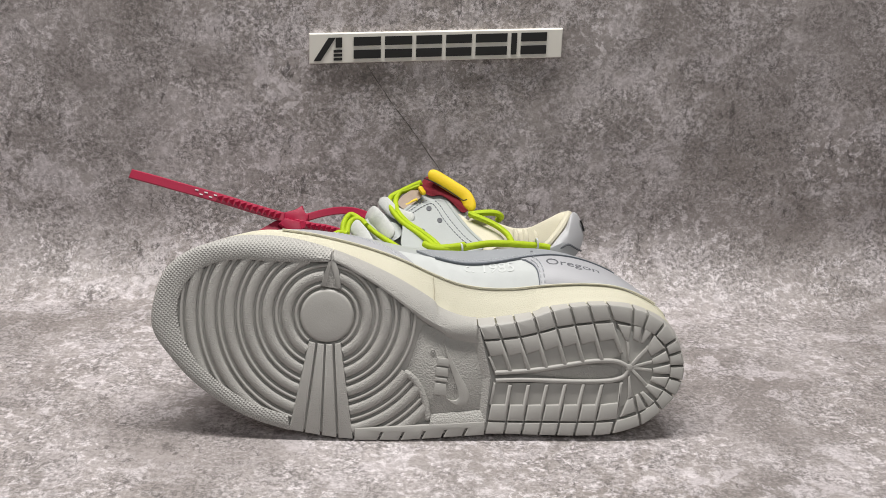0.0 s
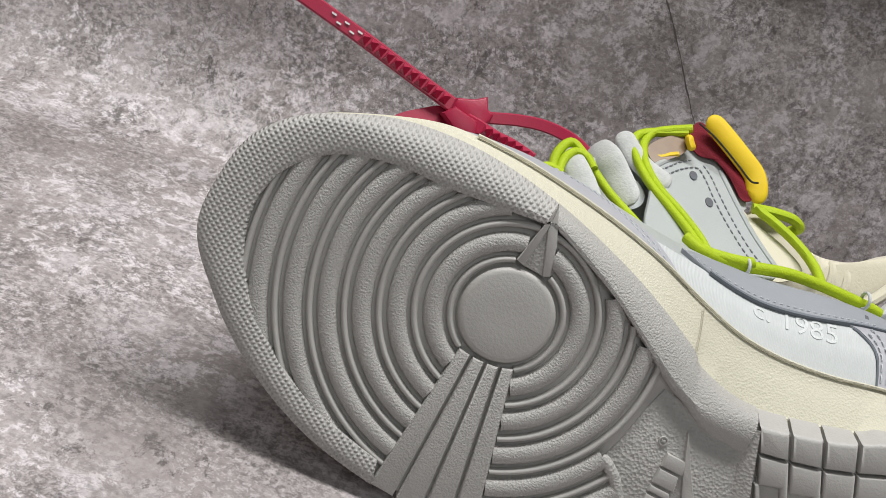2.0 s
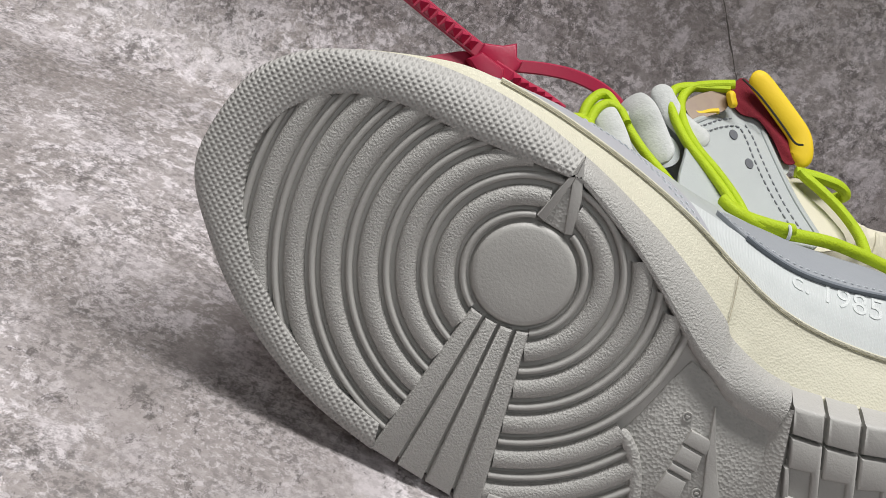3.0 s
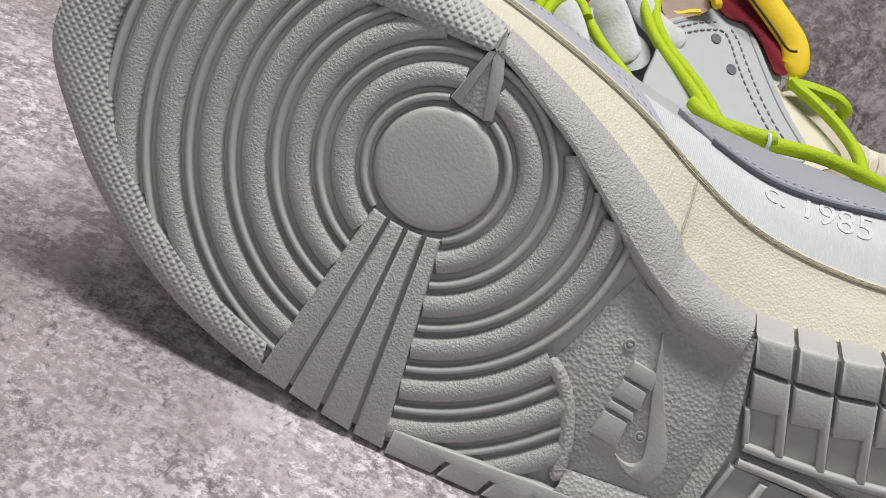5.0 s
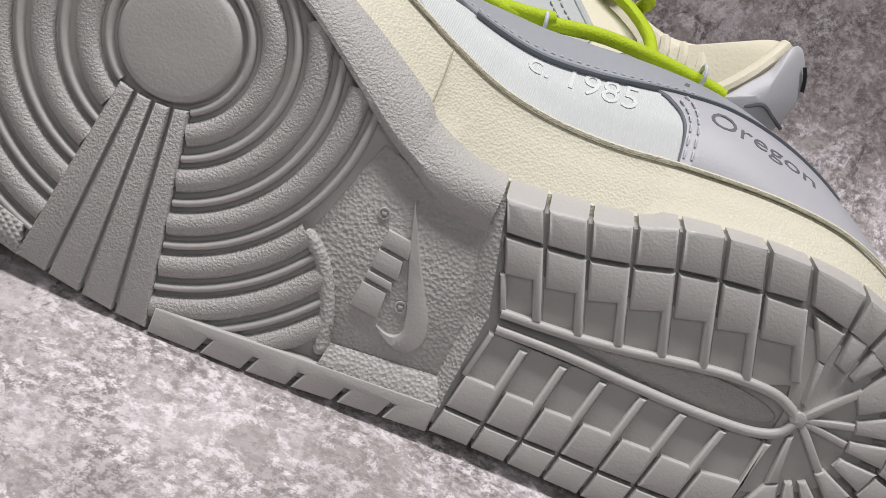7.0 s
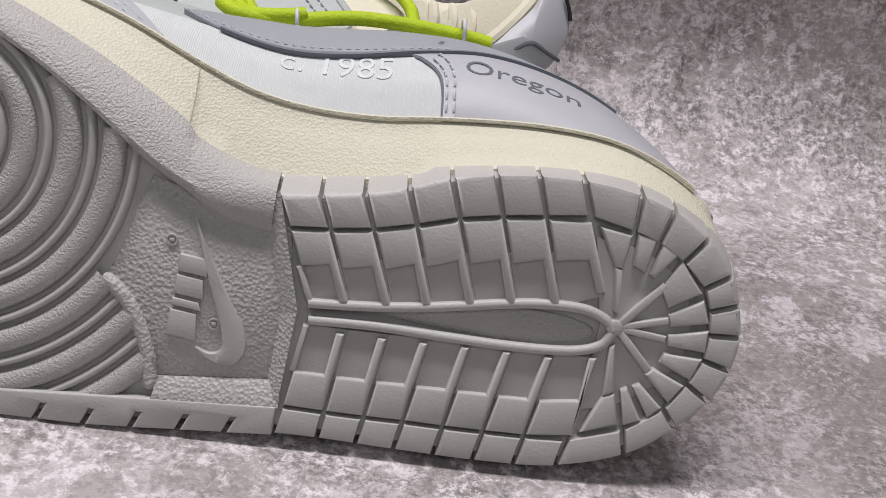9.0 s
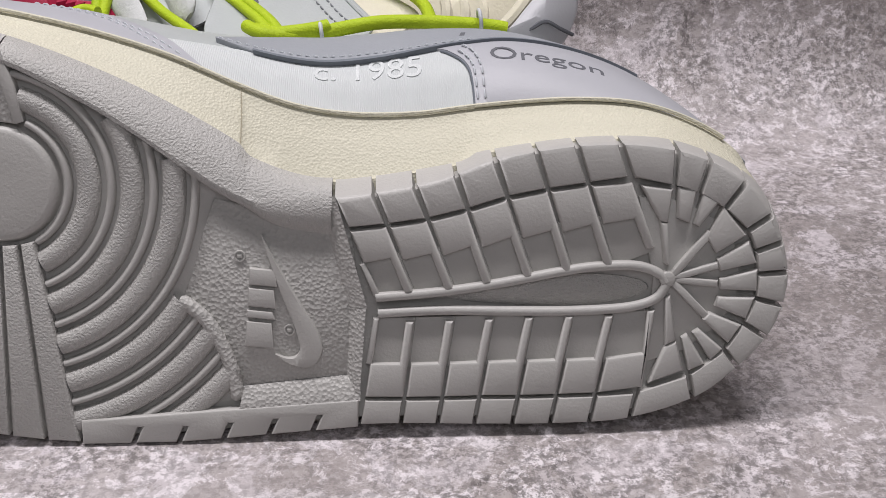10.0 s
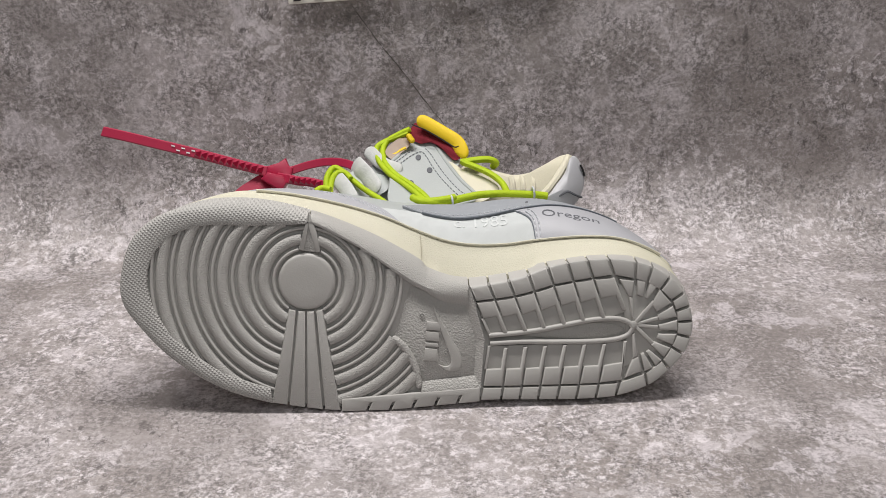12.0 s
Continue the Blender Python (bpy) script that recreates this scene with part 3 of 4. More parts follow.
def elled(a, b, c, d, arm):
    """A tread block between a and b whose far side c-d carries an arm of the slot's reach along b's side."""
    a, b, c, d, arm = (np.array(q, float) for q in (a, b, c, d, arm))
    back = (d - c) / np.linalg.norm(d - c) * 0.0030
    heel_block([a, b, arm, arm + back, c + back, d], h0=0.0003, h1=0.0037, gap=0.0004)


def side_block(a, b, inner, bevel=0.0011, gap=0.00055, name="tread_block"):
    """A block on the sole's edge from a to b, its side wall drawn out to the rubber's top line."""
    o = edge(a, b, 6)
    nn = np.array([FINE_NRM[near_fine(q)] for q in o])
    g = flared(o, nn)
    ring_at = lambda t, d: inset(list(o + (g - o) * t) + list(inner), gap + d)
    part(name, loft([lift(ring_at(1.0, 0), 0.0089), lift(ring_at(.75, 0), 0.0060), lift(ring_at(.35, 0), 0.0030), lift(ring_at(.10, 0), bevel), lift(ring_at(.03, bevel * .3), bevel * .3), lift(ring_at(0, bevel), 0.0)],
                    cap_first=True, cap_last=True), M_RUBBER, outsole)


for k in range(7):
    side_block(UA[k], UA[k + 1], [mixp(UA[k + 1], UB[k + 1], .33), mixp(UA[k], UB[k], .33)])
    side_block(LD[k + 1], LD[k], [mixp(LC[k], LD[k], .735), mixp(LC[k + 1], LD[k + 1], .735)], 0.0008)
    if k < 6:
        elled(mixp(UA[k], UB[k], .33), mixp(UA[k + 1], UB[k + 1], .33), mixp(UA[k + 1], UB[k + 1], .64), mixp(UA[k], UB[k], .68), mixp(UA[k + 1], UB[k + 1], .985))
        elled(mixp(LC[k], LD[k], .735), mixp(LC[k + 1], LD[k + 1], .735), mixp(LC[k + 1], LD[k + 1], .40), mixp(LC[k], LD[k], .40), mixp(LC[k + 1], LD[k + 1], .015))
    part("tread_recess", prism([mixp(UA[k], UB[k], .60), mixp(UA[k + 1], UB[k + 1], .60), UB[k + 1], UB[k]], 0.0023, 0.0038, 0.0002), M_RUBBER, outsole)
    part("tread_recess", prism([LC[k], LC[k + 1], mixp(LC[k + 1], LD[k + 1], .46), mixp(LC[k], LD[k], .46)], 0.0023, 0.0038, 0.0002), M_RUBBER, outsole)
# the last pair beside the heel's fan is cut to a point
elled(mixp(UA[6], UB[6], .33), (.0876, .0655), (.0905, .0560), mixp(UA[6], UB[6], .66), (.0935, .0480))
elled(mixp(LC[6], LD[6], .735), (.0900, .0112), (.0925, .0212), mixp(LC[6], LD[6], .40), (.0935, .0325))
part("tread_rib", rib(mixp(UA[0], UB[0], .67), UB[0], 0.0008), M_RUBBER, outsole)
part("tread_rib", rib(LC[0], mixp(LC[0], LD[0], .42), 0.0008), M_RUBBER, outsole)
part("slot_border", tube([(.0212, .0372, -.0016), (.0370, .0381, -.0016), (.0517, .0398, -.0016), (.0700, .0428, -.0016), (.0800, .0438, -.0016), (.0890, .0435, -.0016), (.0945, .0412, -.0016), (.0958, .0392, -.0016)], 0.0013, 50, 10), M_RUBBER, outsole)
part("slot_border", tube([(.0216, .0330, -.0016), (.0380, .0333, -.0016), (.0560, .0326, -.0016), (.0720, .0322, -.0016), (.0863, .0328, -.0016), (.0935, .0350, -.0016), (.0958, .0385, -.0016)], 0.0013, 50, 10), M_RUBBER, outsole)
part("slot_core", pad([(.036 + .028 * (1 + math.cos(a)), .0375 + (.0040 - .0012 * math.cos(a + 3.14)) * math.sin(a)) for a in np.linspace(0, 2 * math.pi, 28, endpoint=False)],
                      lambda a, b, o: (a, b, -.0036 + o), 0.0004, 4, 0.0009), M_GRAIN, outsole)
FAN = np.array((.0968, .0400))
ENDS = [UA[7], (.0985, .0737), (.1071, .0708), (.1162, .0650), (.1237, .0565), (.1264, .0490), (.1268, .0410), (.1258, .0325), (.1218, .0240), (.1145, .0160), (.1029, .0078), LD[7]]
REACH = (.27, .30, .30, .30, .28, .28, .27, .26, .26, .22, .22, .22)
for k in range(len(ENDS) - 1):
    a, b = ENDS[k], ENDS[k + 1]
    side_block(a, b, [np.array(b) + (FAN - b) * REACH[k + 1], np.array(a) + (FAN - a) * REACH[k]])
for quad in ([(.0985, .0640), (.1040, .0632), (.1020, .0540), (.0982, .0556)], [(.1050, .0626), (.1097, .0598), (.1043, .0530), (.1024, .0540)],
             [(.1102, .0590), (.1166, .0508), (.1084, .0460), (.1058, .0508)], [(.1170, .0498), (.1192, .0434), (.1094, .0414), (.1084, .0450)],
             [(.1194, .0424), (.1192, .0360), (.1093, .0367), (.1090, .0400)], [(.1190, .0350), (.1164, .0286), (.1078, .0325), (.1088, .0354)],
             [(.1156, .0276), (.1118, .0222), (.1046, .0292), (.1069, .0314)], [(.1108, .0212), (.1072, .0178), (.1022, .0258), (.1042, .0272)],
             [(.1062, .0172), (.1014, .0152), (.0994, .0246), (.1014, .0258)]):
    part("tread_block", prism(quad, 0.0003, 0.0037, 0.0007, 0.0003), M_RUBBER, outsole)
for quad in ([(.0890, .0648), (.0978, .0634), (.0964, .0545), (.0942, .0548)], [(.0941, .0552), (.0964, .0548), (.0969, .0430), (.0951, .0440)], [(.0908, .0122), (.1006, .0156), (.0986, .0240), (.0954, .0225)], [(.0953, .0221), (.0986, .0237), (.0971, .0362), (.0953, .0350)]):
    part("tread_block", prism(quad, 0.0003, 0.0037, 0.0007, 0.0002), M_RUBBER, outsole)
part("fan_recess", prism([np.array(e) + (FAN - e) * .40 for e in ENDS] + [FAN - (.004, 0)], 0.0024, 0.0038, 0.0002), M_RUBBER, outsole)
for tip, w in (((.1072, .0518), .0010), ((.1092, .0432), .0009), ((.1090, .0384), .0009), ((.1062, .0298), .0010)):
    part("tread_spoke", rib(tip, mixp(tip, FAN, .93), w, 0.0008), M_RUBBER, outsole)
part("fan_hub", prism([(FAN[0] - .0006 + .0021 * math.cos(a), FAN[1] + .0021 * math.sin(a)) for a in np.linspace(0, 2 * math.pi, 14, endpoint=False)], 0.0005, 0.0037, 0.0005), M_RUBBER, outsole)


# ---- midsole and upper ----
FEATHER = curve([(-.172, .065), (-.169, .078), (-.165, .0915), (-.158, .0985), (-.147, .1058), (-.1260, .1126), (-.1083, .1158), (-.0889, .1142), (-.0720, .1110), (-.0526, .1060), (-.0333, .0993), (-.0140, .0902), (.0005, .0846),
                 (.0153, .0820), (.0327, .0818), (.0501, .0836), (.0750, .0847), (.0948, .0825), (.1120, .0745), (.1243, .0630), (.135, .050)])
SIDE = curve([(-.172, .055), (-.160, .085), (-.147, .098), (-.130, .108), (-.108, .1145), (-.0889, .1155), (-.0720, .1140), (-.0526, .1105), (-.0333, .1058), (-.0232, .1030), (-.0098, .0992), (.0056, .0966), (.0212, .0970), (.0369, .0986),
              (.0466, .0994), (.0602, .0996), (.0756, .0968), (.0920, .0905), (.1080, .0805), (.1210, .0680), (.132, .052)])
CROWN = curve([(-.172, .050), (-.155, .080), (-.130, .098), (-.108, .109), (-.0889, .1135), (-.0720, .1135), (-.0526, .1115), (-.0253, .1062), (.0007, .1042), (.0164, .1044), (.0400, .1054), (.0584, .1046), (.0791, .0990),
               (.0947, .0916), (.1101, .0804), (.1200, .0700), (.132, .052)])


def wall_v(u, h):
    f, s, c = FEATHER(u) - .0006, SIDE(u), CROWN(u)
    return float(np.interp(h, (.010, .020, .0275, .035, .043, .050, .060, .075), (f - .003, f, f + (s - f) * .62, s, s + (c - s) * .62, c, c - .0006, c - .005)))


def upper_ring(h, back, toe):
    """The upper's section at height h: on the medial side it follows wall_v, else the sole's outline drawn in."""
    pts = []
    for p, nn in zip(OUT, ONRM):
        u = p[0]
        u = u * (1 - toe) - .02 * toe if u < -.02 else u
        u = u - back * max(0.0, u - .06) / .067
        w = min(1.0, max(0.0, (p[1] - .036 - .0035 * (p[0] < -.05)) / .026))
        w = w * w * (3 - 2 * w)
        u -= .30 * h * max(0.0, nn[0])
        low = p[1] + (.45 * h + (.002 if h > .015 else 0)) * (1 - .6 * max(0.0, nn[0]))
        pts.append((u, low + (wall_v(u, h) - low) * w, -h))
    return pts


GTOP = flared(OUT, ONRM)
mid = [lift(GTOP - ONRM * .005, .0084), lift(GTOP - ONRM * .0010, .0086), lift(GTOP - ONRM * .0006, .0100)]
top = np.array(upper_ring(.020, 0.0, 0.0))
low = np.array(mid[-1])
for t, puff in ((.35, .0004), (.7, .0006), (.90, .0002), (1.0, .0010)):
    r = low + (top - low) * t
    r[:, :2] += ONRM * puff
    mid.append([tuple(q) for q in r])
lip = top.copy()
lip[:, :2] += ONRM * .0016
lip[:, 2] = -.0212
mid.append([tuple(q) for q in lip])
lip2 = top.copy()
lip2[:, :2] -= ONRM * .001
lip2[:, 2] = -.0222
mid.append([tuple(q) for q in lip2])
midsole = part("midsole", loft(mid, cap_first=True, cap_last=True), M_CREAM, shoe, "cream midsole sidewall with a raised lip")
lipline = top.copy()
lipline[:, :2] += ONRM * .0021
part("foxing_line", tube([tuple(q) for q in lipline[near((-.10, .108)):near((.118, .063))]], 0.0006, 160, 6), M_CREAM, midsole)

# The seam is a raised tube, its groove shade put into the tan.
part("midsole_seam", tube([(-.0125, GREY(-.0125) + .0004, -.0092), (-.0130, (GREY(-.013) + FEATHER(-.013)) / 2 + .0012, -.0150), (-.0135, FEATHER(-.0135) + .0004, -.0190)], .00014, 12, 5), M_TAN, midsole)
part("upper", loft([upper_ring(h, b, t) for h, b, t in ((.0205, .0, .005), (.0275, .002, .02), (.035, .003, .06), (.043, .004, .12), (.050, .006, .22), (.057, .009, .36), (.062, .014, .5), (.066, .026, .62))],
                   cap_first=True, cap_last=True), M_LEATHER, shoe, "pale grey leather upper")


def on_wall(u, h, off):
    """A point off metres out from the medial wall at length u and height h."""
    dv = (wall_v(u, h + .001) - wall_v(u, h - .001)) / .002
    k = 1 / math.sqrt(1 + dv * dv)
    return (u, wall_v(u, h) + off * k, -h + off * k * dv)


def wall_pad(name, pts, thick, mat, label="", count=70, base=0.0002):
    poly = glide(pts, count, True)
    c = poly.mean(0)
    rings = [[on_wall(*q, 0.0) for q in poly], [on_wall(*q, base + thick * .8) for q in poly]]
    for s in (.985, .95, .85, .7, .5, .3, .1):
        rings.append([on_wall(*(c + (q - c) * s), base + thick) for q in poly])
    return part(name, loft(rings, cap_first=True, cap_last=True), mat, shoe, label)


def strip_pad(name, lower, upper, thick, mat, label="", count=60, base=0.0002, parent=None):
    """A sheet on the medial wall between two lines of (length, height)."""
    a, b = glide(lower, count), glide(upper, count)
    rows = [[on_wall(*q, 0.0) for q in a], [on_wall(*q, base + thick * .75) for q in a]]
    for t in np.linspace(0.03, .97, 9):
        rows.append([on_wall(*(p + (q - p) * t), base + thick) for p, q in zip(a, b)])
    rows += [[on_wall(*q, base + thick * .75) for q in b], [on_wall(*q, 0.0) for q in b]]
    bm = loft(rows, closed=False)
    ends = [[r[0] for r in rows], [r[-1] for r in rows]]
    for e in ends:
        bm.faces.new([bm.verts.new(tuple(p)) for p in e])
    return part(name, bm, mat, parent or shoe, label)


strip_pad("canvas_panel", [(-.034, .0218), (-.015, .0212), (.010, .0212), (.030, .0212), (.0485, .0212)], [(-.034, .030), (-.018, .0345), (.006, .0375), (.030, .0375), (.0455, .0365)], 0.0004, M_CANVAS, "white ribbed canvas side panel")
strip_pad("heel_panel", [(.0500, .0212), (.070, .0212), (.095, .0212), (.112, .0212), (.120, .0214)], [(.0465, .040), (.062, .047), (.085, .052), (.104, .052), (.116, .050)], 0.0011, M_HEEL, "grey smooth leather heel quarter")
strip_pad("panel_edge", [(.0380, .0368), (.0425, .0344), (.0462, .0312), (.0480, .0270), (.0484, .0212)], [(.0380, .0395), (.0445, .0385), (.0492, .0345), (.0512, .0280), (.0516, .0212)], 0.0012, M_HEEL)
part("panel_raw_edge", tube([on_wall(u, h, .0009) for u, h in ((.0400, .0356), (.0424, .0342), (.0461, .0310), (.0479, .0268), (.0483, .0214))], .0004, 40, 6), M_EDGE, shoe)
strip_pad("side_stripe", [(-.0225, .0368), (-.016, .0352), (-.004, .0345), (.008, .0345), (.020, .0350), (.032, .0360), (.045, .0380), (.060, .0405), (.078, .0440), (.096, .0470)],
          [(-.0228, .0378), (-.016, .0430), (-.004, .0470), (.008, .0480), (.020, .0490), (.032, .0500), (.045, .0500), (.060, .0490), (.078, .0490), (.096, .0490)], 0.0014, M_OVERLAY, "grey leather stripe with raw dark lower edge")
strip_pad("stripe_edge", [(-.012, .0341), (-.008, .0339), (-.004, .0338), (.008, .0338), (.020, .0343), (.032, .0353), (.045, .0373), (.060, .0398), (.078, .0433), (.096, .0465)],
          [(-.012, .0348), (-.008, .0347), (-.004, .0346), (.008, .0346), (.020, .0351), (.032, .0361), (.045, .0381), (.060, .0406), (.078, .0441), (.096, .0471)], 0.0020, M_EDGE)
strip_pad("toe_overlay", [(-.110, .0215), (-.085, .0213), (-.060, .0213), (-.040, .0213), (-.020, .0213)], [(-.110, .042), (-.085, .044), (-.060, .040), (-.040, .032), (-.024, .0225)], 0.0009, M_HEEL, "grey leather toe overlay")


def stitches(name, pts, mat, step=0.0024, length=0.0016, r=0.00028, off=0.0014, place=on_wall):
    p = glide(pts, 400)
    s = np.concatenate([[0], np.cumsum(np.linalg.norm(np.diff(p, axis=0), axis=1))])
    bm = bmesh.new()
    for d in np.arange(0, s[-1] - length, step):
        q = [np.array([np.interp(d + e, s, p[:, 0]), np.interp(d + e, s, p[:, 1])]) for e in (0, length / 2, length)]
        tube([place(*q[0], off - r), place(*q[1], off + r * .6), place(*q[2], off - r)], r, 4, 5, bm=bm)
    return part(name, bm, mat, shoe)


stitches("stitching", [(.0492, .0222), (.0488, .0283), (.0472, .0322), (.0440, .0352)], M_STITCH, off=.0019)
stitches("stitching", [(.0512, .0222), (.0508, .0290), (.0490, .0338), (.0455, .0368)], M_STITCH, off=.0019)
stitches("stitching", [(-.022, .0375), (-.004, .0365), (.012, .0366), (.032, .0380), (.050, .0405)], M_STITCH, off=0.0017)
stitches("stitching", [(-.072, .0370), (-.055, .0345), (-.040, .0285), (-.028, .0228)], M_STITCH, off=0.0012)
stitches("stitching", [(-.069, .0355), (-.054, .0328), (-.041, .0268), (-.032, .0228)], M_STITCH, off=0.0012)


def writing(text, u0, h0, size, width, mat, off, name="printed_text", slope=0.0):
    data = bpy.data.curves.new("type", "FONT")
    data.body, data.size, data.resolution_u = text, size, 3
    data.extrude = 0.00018 if mat is M_THREAD else 0.00005
    ob = new("type", data)
    bpy.context.view_layer.update()
    me = bpy.data.meshes.new_from_object(ob.evaluated_get(bpy.context.evaluated_depsgraph_get()))
    bpy.data.objects.remove(ob)
    bm = bmesh.new()
    bm.from_mesh(me)
    hi = max(v.co.x for v in bm.verts)
    for v in bm.verts:
        x, y, z = v.co
        v.co = on_wall(u0 + x / hi * width, h0 + y + slope * x / hi, off + z)
    return part(name, bm, mat, shoe, smooth=False)


writing("c. 1985", .0044, .0285, .0092, .0300, M_THREAD, .0007, "embroidered_text")
writing("Oregon", .0532, .0312, .0058, .0312, M_INK, .00136, slope=-.0015)
for k in range(5):
    u = .016 + k * .0042
    strip_pad("printed_bar", [(u, .0540), (u + .0014, .0541), (u + .0028, .0542)], [(u, .0575), (u + .0014, .0576), (u + .0028, .0577)], 0.0003, M_DARK, count=4)
strip_pad("printed_bar", [(.0455, .0425), (.0462, .0425), (.0470, .0425)], [(.0462, .0455), (.0468, .0455), (.0475, .0455)], 0.0004, M_DARK, count=4, base=.0012)


# ---- flap, collar, tongue ----
def flap_h(u, v):
    return .058 + (v - .100) * 1.15 - 0.10 * (u + .005) ** 2 * 20


def on_flap(u, v, off):
    return (u, v, -flap_h(u, v) + off)


flap = part("eyestay", pad(glide([(-.0310, .1050), (-.0305, .1180), (-.0290, .1280), (-.0250, .1328), (-.0185, .1374), (-.0130, .1402), (-.0075, .1405), (-.0030, .1375), (.0005, .1330), (.0050, .1265), (.0115, .1175), (.0200, .1085), (.010, .1010), (-.015, .1010)], 90, True), on_flap, .0022, 8, .0006),
            M_LEATHER, shoe, "pale grey leather lacing flap with punched holes")
# Raised dark discs; their colour stands for the shade inside the flap's holes.
for u, v in ((-.0064, .1238), (-.0178, .1166), (-.0131, .1316)):
    bm = loft([[on_flap(u + r * math.cos(a), v + r * math.sin(a), o) for a in np.linspace(0, 2 * math.pi, 16, endpoint=False)] for r, o in ((.0017, .0027), (.0015, .0033), (.0010, .0033), (.0008, .0032))], cap_last=True)
    part("dark_hole_disc", bm, M_DARK, flap)
stitches("stitching", [(-.0265, .1292), (-.0225, .1322), (-.0186, .1351), (-.0115, .1376), (-.0065, .1342), (-.0026, .1285), (.0024, .1212), (.0090, .1130), (.0160, .1070)], M_SEAM, .0022, .0014, .0003, .0028, on_flap)
stitches("stitching", [(-.0240, .1282), (-.0180, .1325), (-.0118, .1350), (-.0082, .1318), (-.0048, .1262), (.0002, .1190), (.0070, .1112), (.0130, .1060)], M_SEAM, .0022, .0014, .0003, .0030, on_flap)
part("flap_rolled_edge", tube([on_flap(u, v, .0016) for u, v in ((-.0300, .1285), (-.0250, .1328), (-.0185, .1374), (-.0130, .1402), (-.0075, .1405), (-.0030, .1375), (.0005, .1330), (.0050, .1265), (.0115, .1175), (.0190, .1095))], .0013, 70, 10, taper=True), M_LEATHER, flap)


def sheet_at(h, du=0.0, dv=0.0, curl=0.0, cu=0.0, cv=0.0):
    return lambda u, v, off: (u, v, -(h + du * (u - cu) + dv * (v - cv) + curl * ((u - cu) ** 2 + (v - cv) ** 2)) + off)


part("flap_padding", pad(glide([(-.0290, .1290), (-.0170, .1400), (-.0080, .1396), (.0020, .1330), (.0116, .1240), (.0255, .1180), (.0330, .1110), (.0200, .1040), (.0050, .1120), (-.0150, .1250)], 70, True), sheet_at(.0985, 0, 1.0, 0, 0, .130), .003, 8, .0015),
     M_LINING, shoe, "cream padded collar edge")
lining = part("collar_lining", pad(glide([(.0100, .1180), (.0149, .1268), (.0259, .1238), (.0396, .1190), (.0500, .1195), (.0575, .1220), (.0650, .1268), (.0720, .1297), (.0772, .1288), (.0740, .1220), (.0680, .1150), (.0600, .1080), (.0480, .1030), (.0300, .1030), (.0150, .1060)], 90, True),
                                   sheet_at(.092, -.1, .25, 0, .045, .115), .004, 9, .002), M_LINING, shoe, "cream fabric collar lining with soft folds")
for u in (.040, .046, .052):
    part("lining_fold", tube([(u, .1185, -.0885), (u + .001, .1140, -.0862), (u + .0005, .1085, -.0850)], .0018, 14, 8, taper=True), M_LINING, lining)
part("collar_roll", tube([(.0570, .1060, -.078), (.0620, .1105, -.0785), (.0672, .1165, -.080), (.0722, .1235, -.083), (.0755, .1290, -.087)], .0024, 30, 10), M_LINING, lining)
part("heel_tab", pad(glide([(.0560, .1040), (.0610, .1075), (.0660, .1130), (.0720, .1200), (.0760, .1285), (.0792, .1292), (.0822, .1240), (.0832, .1180), (.0822, .1110), (.0770, .1020), (.0690, .0990)], 80, True), sheet_at(.076, .5, .1, 0, .070, .110), .004, 8, .003),
     M_TAB, shoe, "pale grey leather heel tab")
part("heel_seam", tube([(.0625, .1040, -.0690), (.0675, .1070, -.0685), (.0722, .1092, -.0695), (.0765, .1070, -.0720), (.0805, .1050, -.0760)], .0007, 30, 6), M_DARK, shoe)
part("heel_mark", tube([(.0815, .1245, -.0775), (.0828, .1210, -.0780), (.0834, .1175, -.0785)], .0006, 12, 6), M_BLACK, shoe)
part("tongue", pad(glide([(-.0480, .1080), (-.0400, .1300), (-.0300, .1385), (-.0192, .1475), (-.0120, .1480), (.0060, .1330), (.0100, .1250), (-.0100, .1150), (-.0300, .1020)], 70, True), sheet_at(.101, 0, .5, 0, -.01, .135), .004, 8, .001),
     M_LEATHER, shoe, "pale grey padded tongue under the laces")
tag = part("tongue_label", pad(glide([(-.0202, .1450), (-.0178, .1500), (-.0145, .1530), (-.0060, .1490), (.0030, .1430), (.0100, .1378), (.0120, .1310), (.0080, .1290), (.0032, .1340), (-.0048, .1400), (-.0125, .1400)], 60, True), sheet_at(.099, 0, .5, 0, 0, .14), .0015, 6, .0005),
           M_MAROON, shoe, "maroon fabric tongue label with yellow foam edge")
part("foam_edge", tube([(-.0138, .1538, -.0985), (-.0100, .1532, -.0985), (-.0040, .1497, -.0975), (.0030, .1452, -.0965), (.0092, .1408, -.0955), (.0117, .1370, -.0945), (.0126, .1332, -.0938), (.0114, .1302, -.0935)], .0042, 60, 16, .34, taper=True), M_YELLOW, tag, "thick yellow foam edge")
part("foam_edge", tube([(-.0190, .1460, -.0960), (-.0178, .1435, -.0955), (-.0158, .1408, -.0950)], .0018, 10, 10, taper=True), M_YELLOW, tag)
part("label_edge_line", tube([(-.0165, .1518, -.0970), (-.0100, .1490, -.0955), (-.0039, .1455, -.0945), (.0030, .1410, -.0930), (.0085, .1372, -.0915), (.0112, .1376, -.0905)], .0004, 40, 6), M_BLACK, tag)
part("label_print", pad(glide([(-.0330, .1360), (-.0268, .1425), (-.0200, .1452), (-.0178, .1400), (-.0227, .1350), (-.0290, .1310)], 30, True), sheet_at(.0965, 0, .5, 0, 0, .14), .0008, 4), M_PATCH, tag, "tan see-through label patch")
